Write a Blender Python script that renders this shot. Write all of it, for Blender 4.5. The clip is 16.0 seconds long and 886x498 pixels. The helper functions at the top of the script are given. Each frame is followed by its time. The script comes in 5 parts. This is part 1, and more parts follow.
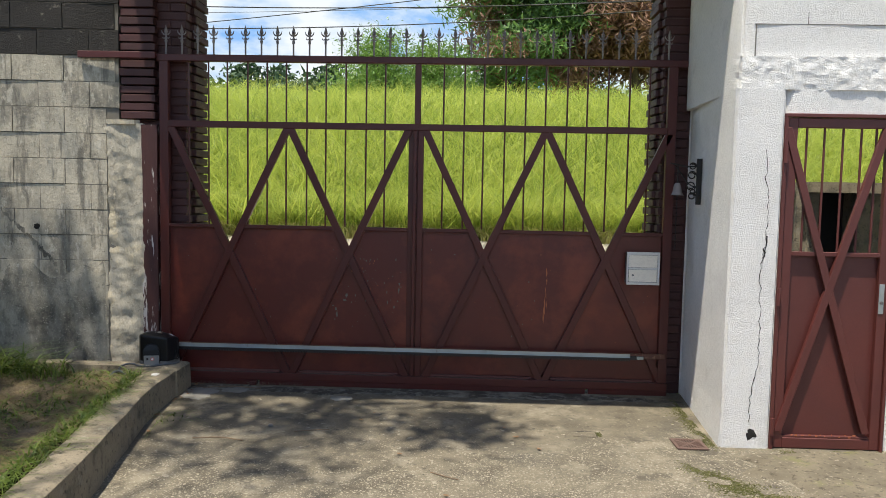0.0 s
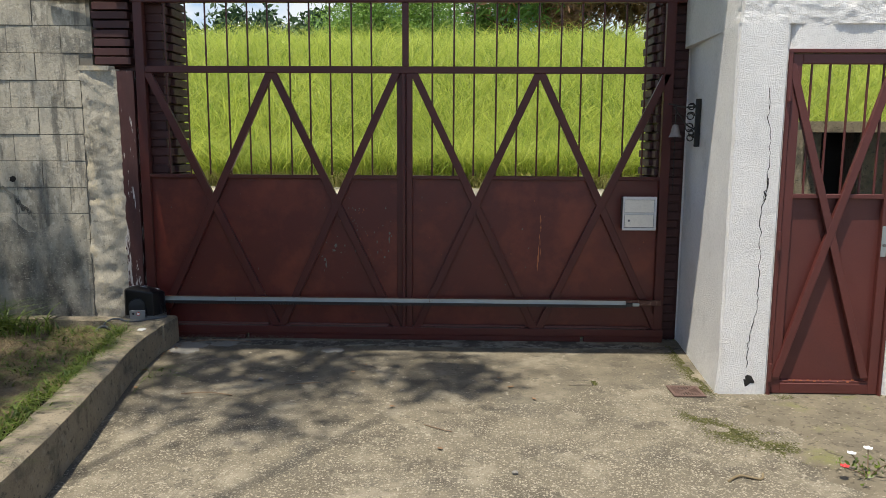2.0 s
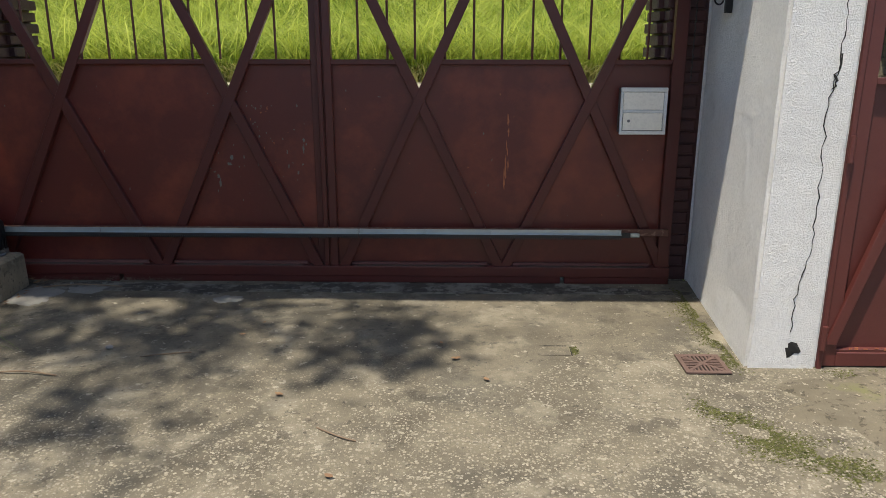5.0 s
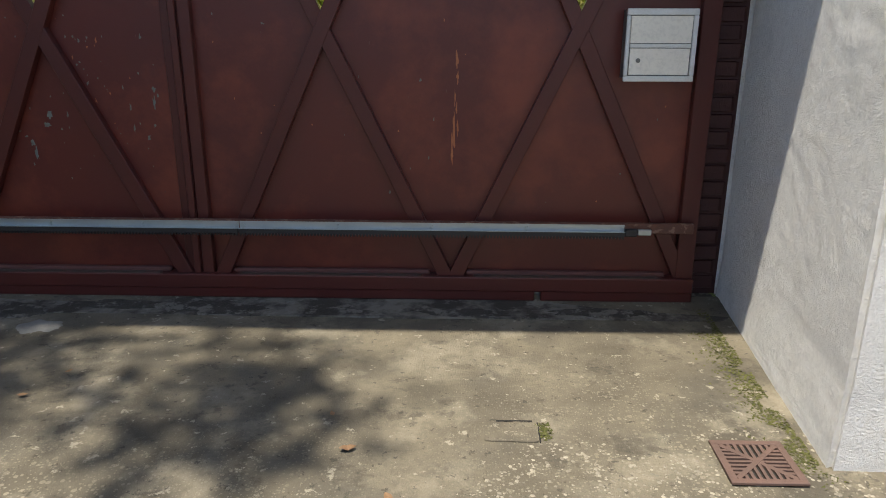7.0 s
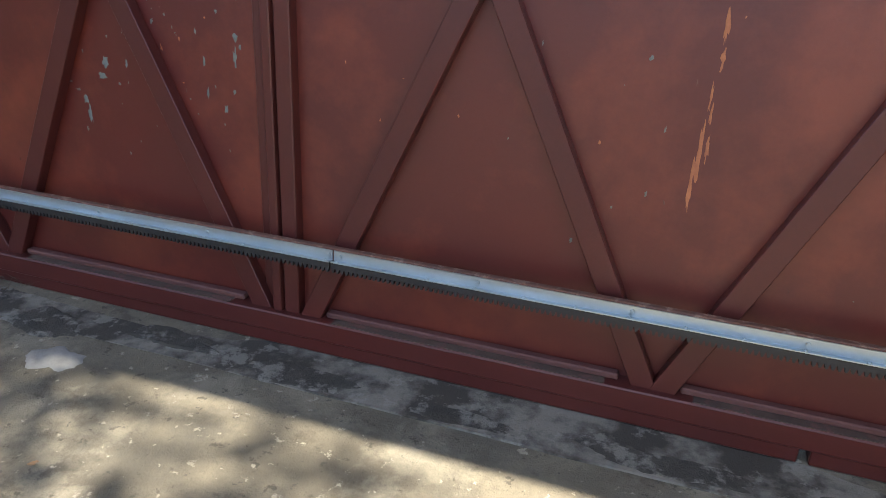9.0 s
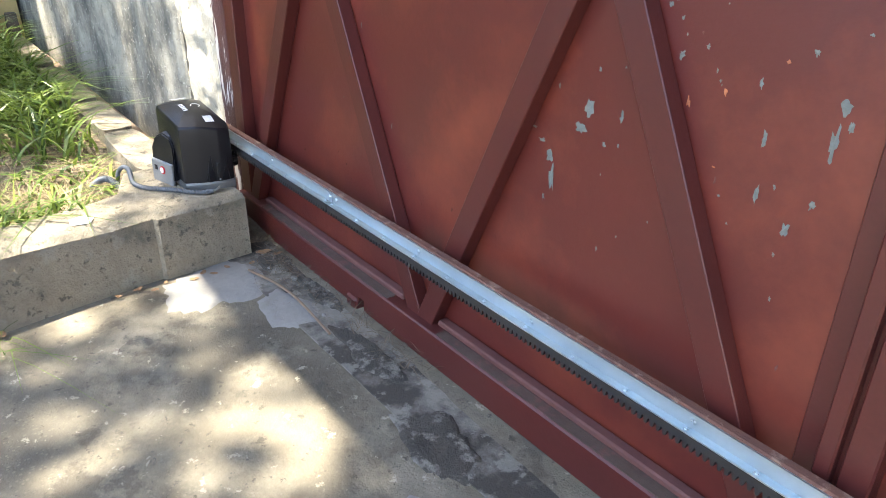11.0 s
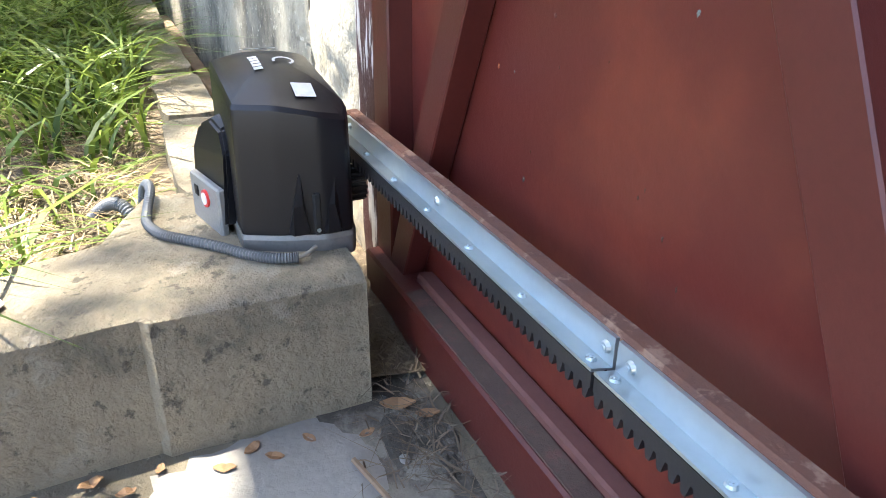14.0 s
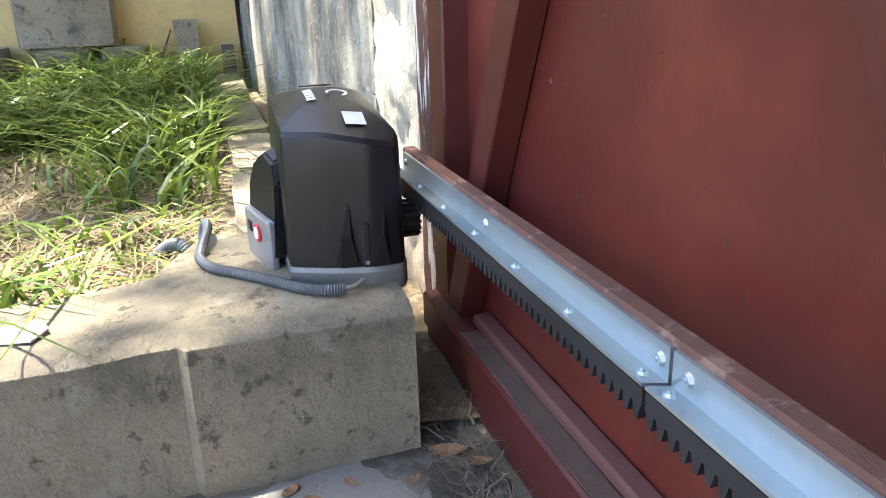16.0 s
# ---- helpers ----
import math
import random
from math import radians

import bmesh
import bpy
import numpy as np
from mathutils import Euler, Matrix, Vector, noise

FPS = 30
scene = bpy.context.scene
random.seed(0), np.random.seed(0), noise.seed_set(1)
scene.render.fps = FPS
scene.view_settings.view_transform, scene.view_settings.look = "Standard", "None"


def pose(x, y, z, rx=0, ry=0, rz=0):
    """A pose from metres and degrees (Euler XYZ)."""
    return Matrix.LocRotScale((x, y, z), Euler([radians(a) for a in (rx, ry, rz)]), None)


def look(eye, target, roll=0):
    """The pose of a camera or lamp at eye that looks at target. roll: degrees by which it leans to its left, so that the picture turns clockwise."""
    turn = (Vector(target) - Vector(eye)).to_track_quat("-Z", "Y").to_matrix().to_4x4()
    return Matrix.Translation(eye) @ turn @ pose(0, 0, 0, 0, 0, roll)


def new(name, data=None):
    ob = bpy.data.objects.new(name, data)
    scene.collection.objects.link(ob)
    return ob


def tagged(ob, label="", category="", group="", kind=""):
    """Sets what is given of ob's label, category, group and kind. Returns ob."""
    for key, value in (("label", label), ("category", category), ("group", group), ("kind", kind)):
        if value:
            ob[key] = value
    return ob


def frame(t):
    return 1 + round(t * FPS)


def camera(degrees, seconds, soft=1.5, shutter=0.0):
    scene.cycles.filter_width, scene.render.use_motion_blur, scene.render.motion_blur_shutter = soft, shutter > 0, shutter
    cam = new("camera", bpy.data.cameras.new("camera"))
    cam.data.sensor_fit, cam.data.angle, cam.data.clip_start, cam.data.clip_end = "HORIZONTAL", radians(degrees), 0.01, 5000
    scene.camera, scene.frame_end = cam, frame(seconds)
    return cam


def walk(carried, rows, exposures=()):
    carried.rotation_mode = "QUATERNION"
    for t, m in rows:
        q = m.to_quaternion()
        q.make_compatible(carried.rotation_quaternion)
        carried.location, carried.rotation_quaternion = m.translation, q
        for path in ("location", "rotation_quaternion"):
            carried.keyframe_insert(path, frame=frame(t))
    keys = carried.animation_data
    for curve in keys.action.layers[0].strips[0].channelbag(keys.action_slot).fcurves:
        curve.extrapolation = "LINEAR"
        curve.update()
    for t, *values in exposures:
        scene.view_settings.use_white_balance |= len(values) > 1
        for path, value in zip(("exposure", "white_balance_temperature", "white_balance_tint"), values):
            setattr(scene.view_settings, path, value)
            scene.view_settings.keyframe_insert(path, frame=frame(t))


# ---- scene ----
cam = camera(61.7, 16.0, soft=0.85)
PATH = [
    (0, (0.093, 0.855, 1.514), (0.022, 2.848, 1.369), 1.1),
    (0.5, (0.109, 0.871, 1.522), (0.042, 2.862, 1.346), 0.9),
    (1, (0.114, 0.878, 1.494), (0.049, 2.867, 1.294), 0.9),
    (1.5, (0.134, 0.902, 1.505), (0.063, 2.886, 1.259), 0.7),
    (2, (0.103, 1.007, 1.505), (0.052, 2.986, 1.219), 0.3),
    (2.5, (0.128, 1.17, 1.459), (0.082, 3.146, 1.152), -0.3),
    (3, (0.152, 1.326, 1.458), (0.112, 3.296, 1.113), -0.6),
    (3.5, (0.267, 1.538, 1.418), (0.212, 3.5, 1.033), -0.5),
    (3.7, (0.296, 1.608, 1.418), (0.238, 3.564, 1.005), -0.5),
    (5.8, (0.523, 2.99, 1.244), (0.489, 4.911, 0.692), 0.3),
    (6, (0.557, 3.091, 1.22), (0.526, 5.014, 0.672), -0.1),
    (6.5, (0.691, 3.464, 1.153), (0.639, 5.377, 0.571), -0.2),
    (7, (0.721, 3.808, 1.114), (0.674, 5.707, 0.491), 0.2),
    (7.5, (0.776, 4.122, 1.107), (0.637, 6.001, 0.438), 0.8),
    (8, (0.773, 4.432, 1.057), (0.518, 6.292, 0.37), 1.4),
    (10.3, (0.273, 5.514, 1.062), (-0.863, 6.896, 0.168), 2.0),
    (10.5, (0.188, 5.559, 1.063), (-1.037, 6.862, 0.167), 1.6),
    (11, (-0.043, 5.683, 1.061), (-1.447, 6.789, 0.163), 1.0),
    (11.5, (-0.333, 5.799, 1.051), (-1.866, 6.707, 0.143), 0.5),
    (12, (-0.679, 5.807, 1.07), (-2.195, 6.747, 0.164), 1.9),
    (12.5, (-0.865, 5.884, 1.055), (-2.403, 6.781, 0.145), 2.7),
    (13, (-0.986, 6.04, 1.016), (-2.545, 6.859, 0.068), 2.9),
    (13.5, (-1.126, 6.161, 0.89), (-2.728, 6.929, -0.028), 2.1),
    (14, (-1.251, 6.245, 0.619), (-2.903, 6.983, -0.234), 0.7),
    (14.5, (-1.28, 6.294, 0.544), (-2.987, 6.982, -0.239), -0.7),
    (15, (-1.259, 6.293, 0.559), (-3.009, 6.948, -0.154), -0.9),
    (15.5, (-1.264, 6.29, 0.544), (-3.052, 6.889, -0.123), -1.2),
    (16, (-1.262, 6.293, 0.542), (-3.068, 6.849, -0.113), -1.6),
]
walk(cam, [(t, look(eye, target, roll)) for t, eye, target, roll in PATH],
     exposures=[(0.0, 0.6), (3.5, 0.4), (6.0, 0.6), (7.0, 0.7), (8.0, 1.05), (10.5, 3.05), (12.0, 2.85), (14.0, 3.1), (16.0, 3.05)])

# ---- world, sun ----
SUN_DIR = Vector((0.16, 0.225, -1.0)).normalized()      # the way the light travels
world = bpy.data.worlds.new("world")
scene.world = world
world.use_nodes = True
wn = world.node_tree
sky = wn.nodes.new("ShaderNodeTexSky")
sky.sky_type = 'NISHITA'
sky.sun_disc = False
sky.sun_elevation = math.asin(-SUN_DIR.z)
sky.sun_rotation = math.atan2(-SUN_DIR.x, -SUN_DIR.y)
wn.links.new(sky.outputs[0], wn.nodes["Background"].inputs[0])
wn.nodes["Background"].inputs[1].default_value = 0.13
sun_data = bpy.data.lights.new("sun", 'SUN')
sun_data.energy, sun_data.angle, sun_data.color = 4.8, radians(0.6), (1.0, 0.93, 0.80)
sun = new("sun", sun_data)
sun.rotation_mode = "QUATERNION"
sun.rotation_quaternion = SUN_DIR.to_track_quat("-Z", "Y")
sun.location = (0, 0, 12)


# ---- materials ----
def material(name, base, second, scale=4.0, fine=60.0, rough=0.8, bump=0.3, metal=0.0, third=None, third_scale=1.2,
             third_cut=(0.55, 0.68), stretch=(1, 1, 1), bump_scale=None, spec=0.5, piece=0.0, hard=0.0, fine_mix=0.35, dist=0.004):
    """A surface with two scales of colour change, an optional third colour in patches, and fine relief."""
    m = bpy.data.materials.new(name)
    m.use_nodes = True
    t = m.node_tree
    n, l = t.nodes, t.links
    bsdf = n["Principled BSDF"]
    geo = n.new("ShaderNodeNewGeometry")
    mp = n.new("ShaderNodeMapping")
    mp.inputs["Scale"].default_value = stretch
    l.new(geo.outputs["Position"], mp.inputs["Vector"])

    def noise_node(sc, detail, roughness=0.6):
        x = n.new("ShaderNodeTexNoise")
        x.inputs["Scale"].default_value = sc
        x.inputs["Detail"].default_value = detail
        x.inputs["Roughness"].default_value = roughness
        l.new(mp.outputs[0], x.inputs["Vector"])
        return x

    def ramp(src, a, b):
        r = n.new("ShaderNodeMapRange")
        r.inputs["From Min"].default_value, r.inputs["From Max"].default_value = a, b
        l.new(src, r.inputs["Value"])
        return r.outputs[0]

    def mix(fac, a, b):
        x = n.new("ShaderNodeMix")
        x.data_type = 'RGBA'
        if isinstance(fac, float):
            x.inputs[0].default_value = fac
        else:
            l.new(fac, x.inputs[0])
        for k, v in ((6, a), (7, b)):
            if isinstance(v, tuple):
                x.inputs[k].default_value = (*v, 1)
            else:
                l.new(v, x.inputs[k])
        return x.outputs[2]

    big, small = noise_node(scale, 5), noise_node(fine, 4)
    w = 0.22 - 0.17 * hard
    col = mix(ramp(big.outputs[0], 0.5 - w, 0.5 + w), base, second)
    dark = tuple(c * 0.62 for c in base)
    f = n.new("ShaderNodeMath")
    f.operation = 'MULTIPLY'
    f.inputs[1].default_value = fine_mix
    l.new(ramp(small.outputs[0], 0.45, 0.7), f.inputs[0])
    col = mix(f.outputs[0], col, dark)
    if third:
        pat = noise_node(third_scale, 6, 0.65)
        col = mix(ramp(pat.outputs[0], *third_cut), col, third)
    if piece:
        info = n.new("ShaderNodeObjectInfo")
        hv = n.new("ShaderNodeHueSaturation")
        hv.inputs["Hue"].default_value = 0.5
        l.new(ramp(info.outputs["Random"], 0, 1), hv.inputs["Fac"])
        hv.inputs["Value"].default_value = 1 - piece
        l.new(col, hv.inputs["Color"])
        col = hv.outputs[0]
    l.new(col, bsdf.inputs["Base Color"])
    bsdf.inputs["Roughness"].default_value = rough
    bsdf.inputs["Metallic"].default_value = metal
    bsdf.inputs["Specular IOR Level"].default_value = spec
    rr = n.new("ShaderNodeMapRange")
    rr.inputs["To Min"].default_value, rr.inputs["To Max"].default_value = max(0.05, rough - 0.12), min(1.0, rough + 0.12)
    l.new(big.outputs[0], rr.inputs["Value"])
    l.new(rr.outputs[0], bsdf.inputs["Roughness"])
    if bump:
        bn = noise_node(bump_scale or fine, 6, 0.7)
        bp = n.new("ShaderNodeBump")
        bp.inputs["Strength"].default_value = bump
        bp.inputs["Distance"].default_value = dist
        l.new(bn.outputs[0], bp.inputs["Height"])
        l.new(bp.outputs[0], bsdf.inputs["Normal"])
    return m


def leaf_material(name, a, b, through_light=0.35, rough=0.45, scale=3.0):
    """Leaf or grass: colour changes from blade to blade, with some light passing through."""
    m = bpy.data.materials.new(name)
    m.use_nodes = True
    n, l = m.node_tree.nodes, m.node_tree.links
    bsdf, out = n["Principled BSDF"], n["Material Output"]
    geo = n.new("ShaderNodeNewGeometry")
    no = n.new("ShaderNodeTexNoise")
    no.inputs["Scale"].default_value = scale
    l.new(geo.outputs["Position"], no.inputs["Vector"])
    add = n.new("ShaderNodeMath")
    add.operation = 'MULTIPLY_ADD'
    add.inputs[1].default_value = 0.6
    l.new(geo.outputs["Random Per Island"], add.inputs[0])
    sub = n.new("ShaderNodeMath")
    sub.operation = 'MULTIPLY'
    sub.inputs[1].default_value = 0.5
    l.new(no.outputs[0], sub.inputs[0])
    l.new(sub.outputs[0], add.inputs[2])
    x = n.new("ShaderNodeMix")
    x.data_type = 'RGBA'
    x.inputs[6].default_value, x.inputs[7].default_value = (*a, 1), (*b, 1)
    l.new(add.outputs[0], x.inputs[0])
    l.new(x.outputs[2], bsdf.inputs["Base Color"])
    bsdf.inputs["Roughness"].default_value = rough
    tr = n.new("ShaderNodeBsdfTranslucent")
    l.new(x.outputs[2], tr.inputs[0])
    ms = n.new("ShaderNodeMixShader")
    ms.inputs[0].default_value = through_light
    l.new(bsdf.outputs[0], ms.inputs[1])
    l.new(tr.outputs[0], ms.inputs[2])
    l.new(ms.outputs[0], out.inputs[0])
    return m


# third: orange glow of the ground's reflection, put into the sheet's colour as patches
M_GATE = material("maroon_paint_with_glow", (0.112, 0.019, 0.014), (0.082, 0.015, 0.012), 1.7, 90, 0.37, 0.12, third=(0.175, 0.036, 0.020), third_scale=2.6, third_cut=(0.48, 0.70), spec=0.48, fine_mix=0.15)
M_GATE_BAR = material("maroon_bar_paint", (0.088, 0.018, 0.014), (0.066, 0.014, 0.012), 3.0, 120, 0.40, 0.12, spec=0.42, fine_mix=0.25)
M_DOOR = material("red_oxide_paint", (0.112, 0.027, 0.022), (0.085, 0.022, 0.018), 3.0, 90, 0.5, 0.15, third=(0.24, 0.07, 0.035), third_scale=5, third_cut=(0.66, 0.8))
M_RUST = material("rusty_steel", (0.15, 0.06, 0.035), (0.09, 0.045, 0.035), 22, 160, 0.85, 0.6, third=(0.22, 0.13, 0.09), third_scale=40, third_cut=(0.55, 0.62))
M_ZINC = material("zinc_plated_steel", (0.46, 0.52, 0.54), (0.38, 0.43, 0.45), 8, 120, 0.36, 0.05, metal=0.8, fine_mix=0.1)
M_BLACK = material("black_plastic", (0.006, 0.006, 0.008), (0.004, 0.004, 0.006), 6, 900, 0.40, 0.25, fine_mix=0.1, dist=0.0006, spec=0.38)
M_NYLON = material("black_nylon", (0.015, 0.015, 0.016), (0.02, 0.02, 0.022), 10, 300, 0.5, 0.1)
M_PLATE = material("bare_grey_plate", (0.28, 0.28, 0.27), (0.22, 0.22, 0.215), 10, 200, 0.45, 0.15, metal=0.3)
M_ALU = material("grey_cast_metal", (0.20, 0.20, 0.195), (0.15, 0.15, 0.145), 10, 200, 0.5, 0.2, metal=0.6)
M_HOSE = material("grey_conduit", (0.085, 0.092, 0.10), (0.11, 0.118, 0.128), 14, 200, 0.5, 0.1)
M_CONC = material("driveway_concrete", (0.185, 0.158, 0.110), (0.080, 0.068, 0.048), 2.8, 48, 0.9, 0.9, fine_mix=0.6, hard=0.25, third=(0.065, 0.06, 0.048), third_scale=2.2, third_cut=(0.52, 0.75), bump_scale=120, dist=0.006)
M_KERB = material("kerb_concrete", (0.335, 0.280, 0.195), (0.220, 0.186, 0.130), 6, 70, 0.92, 1.0, fine_mix=0.5, third=(0.135, 0.120, 0.088), third_scale=6, third_cut=(0.52, 0.66), bump_scale=75, dist=0.016)
M_WHITE = material("white_rough_render", (0.88, 0.868, 0.84), (0.80, 0.79, 0.765), 3, 60, 0.92, 1.0, third=(0.64, 0.63, 0.60), third_scale=5.0, third_cut=(0.58, 0.8), bump_scale=120, dist=0.013, fine_mix=0.3)
M_BLOCK = material("weathered_block", (0.60, 0.54, 0.42), (0.40, 0.36, 0.28), 2.6, 34, 0.95, 1.0, third=(0.15, 0.145, 0.125), third_scale=2.6, third_cut=(0.50, 0.72), stretch=(1.3, 1.3, 0.85), bump_scale=30, dist=0.009, piece=0.10, fine_mix=0.5)
M_BLOCK_DARK = material("mould_black_block", (0.034, 0.030, 0.026), (0.014, 0.013, 0.012), 3, 45, 0.95, 0.9, third=(0.10, 0.093, 0.08), third_scale=6, third_cut=(0.6, 0.75), bump_scale=60, dist=0.01, piece=0.2)
M_BLOCK_LOW = material("damp_mouldy_render", (0.46, 0.42, 0.33), (0.28, 0.26, 0.21), 2.6, 34, 0.95, 1.0, third=(0.065, 0.063, 0.055), third_scale=3.4, third_cut=(0.43, 0.66), stretch=(1.3, 1.3, 0.8), bump_scale=30, dist=0.009, piece=0.10, fine_mix=0.5)
M_PLASTER = material("limewashed_plaster", (0.54, 0.49, 0.39), (0.38, 0.34, 0.26), 2.5, 40, 0.95, 1.0, third=(0.20, 0.19, 0.16), third_scale=3.0, third_cut=(0.56, 0.76), stretch=(1.4, 1.4, 0.8), bump_scale=30, dist=0.010, fine_mix=0.4)
M_MORTAR = material("dark_mortar", (0.22, 0.205, 0.17), (0.12, 0.11, 0.095), 6, 90, 0.95, 0.6)
M_BRICK = material("brown_painted_brick", (0.075, 0.022, 0.020), (0.055, 0.018, 0.016), 8, 90, 0.6, 0.6, piece=0.25)
M_BRICK_PEEL = material("peeling_brown_brick", (0.075, 0.024, 0.022), (0.055, 0.02, 0.018), 8, 90, 0.65, 0.8, third=(0.50, 0.47, 0.44), third_scale=7, third_cut=(0.575, 0.61), stretch=(3.0, 3.0, 0.5))
M_SOIL = material("lawn_soil", (0.13, 0.095, 0.06), (0.08, 0.06, 0.04), 6, 60, 0.95, 0.8, third=(0.21, 0.165, 0.10), third_scale=9, third_cut=(0.5, 0.7), dist=0.02)
M_FIELD = material("field_soil", (0.16, 0.20, 0.05), (0.22, 0.25, 0.07), 0.8, 9, 0.95, 0.4, third=(0.30, 0.27, 0.15), third_scale=0.4, third_cut=(0.6, 0.8))
M_ROAD = material("pale_gravel_road", (0.42, 0.38, 0.31), (0.33, 0.30, 0.25), 2, 40, 0.95, 0.5)
M_GRASS = leaf_material("field_grass", (0.075, 0.18, 0.014), (0.66, 0.70, 0.15), 0.46, 0.5, 1.3)
M_LAWN = leaf_material("lawn_grass", (0.016, 0.050, 0.010), (0.19, 0.25, 0.040), 0.35, 0.4, 4)
M_STRAW = leaf_material("dry_grass", (0.15, 0.11, 0.06), (0.30, 0.235, 0.125), 0.15, 0.6, 8)
M_LEAF = leaf_material("tree_leaf", (0.035, 0.085, 0.018), (0.08, 0.16, 0.03), 0.25, 0.45, 1.5)
M_PINE = leaf_material("pine_needle", (0.06, 0.15, 0.035), (0.20, 0.32, 0.09), 0.4, 0.6, 0.25)
M_PINE_DRY = leaf_material("dead_pine_needle", (0.14, 0.075, 0.045), (0.29, 0.165, 0.10), 0.15, 0.7, 0.3)
M_HILL = leaf_material("far_wood", (0.03, 0.07, 0.025), (0.07, 0.12, 0.045), 0.1, 0.7, 0.1)
M_BARK = material("bark", (0.10, 0.075, 0.055), (0.06, 0.045, 0.035), 6, 40, 0.95, 0.8, stretch=(1, 1, 0.3))
M_YELLOW = material("ochre_render", (0.52, 0.39, 0.16), (0.42, 0.31, 0.13), 2, 40, 0.9, 0.5, third=(0.30, 0.23, 0.12), third_scale=1.6, third_cut=(0.55, 0.75))
M_PAPER = material("white_paper", (0.78, 0.77, 0.74), (0.72, 0.71, 0.68), 20, 100, 0.8, 0.1)
M_CREAM = material("cream_painted_metal", (0.84, 0.80, 0.70), (0.78, 0.74, 0.65), 4, 80, 0.45, 0.1)
M_RED = material("red_print", (0.6, 0.03, 0.03), (0.5, 0.03, 0.03), 20, 100, 0.5, 0.0)
M_DRAIN = material("rusty_drain_plastic", (0.13, 0.075, 0.058), (0.09, 0.058, 0.046), 12, 120, 0.7, 0.4)
M_PALE = material("pale_cement", (0.25, 0.238, 0.212), (0.17, 0.16, 0.142), 5, 60, 0.95, 0.6, third=(0.16, 0.15, 0.12), third_scale=3.5, third_cut=(0.55, 0.7))
M_SILL = material("dirty_cement", (0.215, 0.195, 0.16), (0.13, 0.118, 0.095), 5, 90, 0.95, 0.9, third=(0.048, 0.041, 0.032), third_scale=5.0, third_cut=(0.43, 0.55))
M_DIRT = material("sandy_dirt", (0.19, 0.16, 0.11), (0.10, 0.085, 0.058), 4, 70, 0.95, 0.8, third=(0.15, 0.15, 0.05), third_scale=3, third_cut=(0.55, 0.7), dist=0.01)
M_MOSS = leaf_material("moss", (0.045, 0.05, 0.012), (0.12, 0.12, 0.03), 0.1, 0.9, 12)
M_PEBBLE = leaf_material("aggregate_stone", (0.09, 0.078, 0.056), (0.36, 0.32, 0.24), 0.0, 0.7, 20)
M_TWIG = material("dry_twig", (0.22, 0.15, 0.09), (0.14, 0.10, 0.07), 30, 200, 0.9, 0.3)
M_LITTER = leaf_material("dead_litter", (0.06, 0.045, 0.03), (0.17, 0.13, 0.085), 0.0, 0.8, 20)
M_BUSH = leaf_material("bush_leaf", (0.09, 0.20, 0.03), (0.24, 0.37, 0.07), 0.3, 0.5, 1.0)
M_DUSTY = material("dusty_maroon", (0.135, 0.052, 0.042), (0.10, 0.036, 0.030), 9, 60, 0.75, 0.3)
M_VERGE = leaf_material("verge_grass", (0.40, 0.38, 0.12), (0.62, 0.58, 0.26), 0.3, 0.6, 2)
M_DRY_LEAF = material("dry_leaf", (0.26, 0.15, 0.07), (0.16, 0.09, 0.05), 30, 200, 0.8, 0.2)
M_LABEL = material("grey_label", (0.70, 0.70, 0.68), (0.62, 0.62, 0.60), 30, 200, 0.5, 0.0)
M_CHIP = material("bare_primer", (0.155, 0.165, 0.145), (0.11, 0.115, 0.10), 40, 200, 0.7, 0.2)
M_CHIP_RUST = material("bright_rust", (0.42, 0.15, 0.06), (0.30, 0.10, 0.05), 40, 200, 0.8, 0.2)
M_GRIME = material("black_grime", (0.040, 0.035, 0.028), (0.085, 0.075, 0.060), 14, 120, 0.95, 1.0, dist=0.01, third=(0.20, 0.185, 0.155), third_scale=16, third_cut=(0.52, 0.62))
M_DUST = material("grey_dust", (0.088, 0.058, 0.042), (0.062, 0.034, 0.027), 14, 150, 0.95, 0.5, third=(0.11, 0.05, 0.04), third_scale=20, third_cut=(0.52, 0.62))
M_DARK = material("dark_void", (0.012, 0.011, 0.010), (0.02, 0.018, 0.016), 20, 90, 0.95, 0.3)
M_IRON = material("black_wrought_iron", (0.02, 0.019, 0.018), (0.03, 0.027, 0.025), 20, 120, 0.55, 0.3, metal=0.3)
M_SPEAR = material("dull_cast_iron", (0.20, 0.175, 0.17), (0.26, 0.23, 0.22), 30, 120, 0.6, 0.3, metal=0.3)
M_WIRE = material("power_cable", (0.02, 0.02, 0.02), (0.03, 0.03, 0.03), 5, 50, 0.7, 0.0)


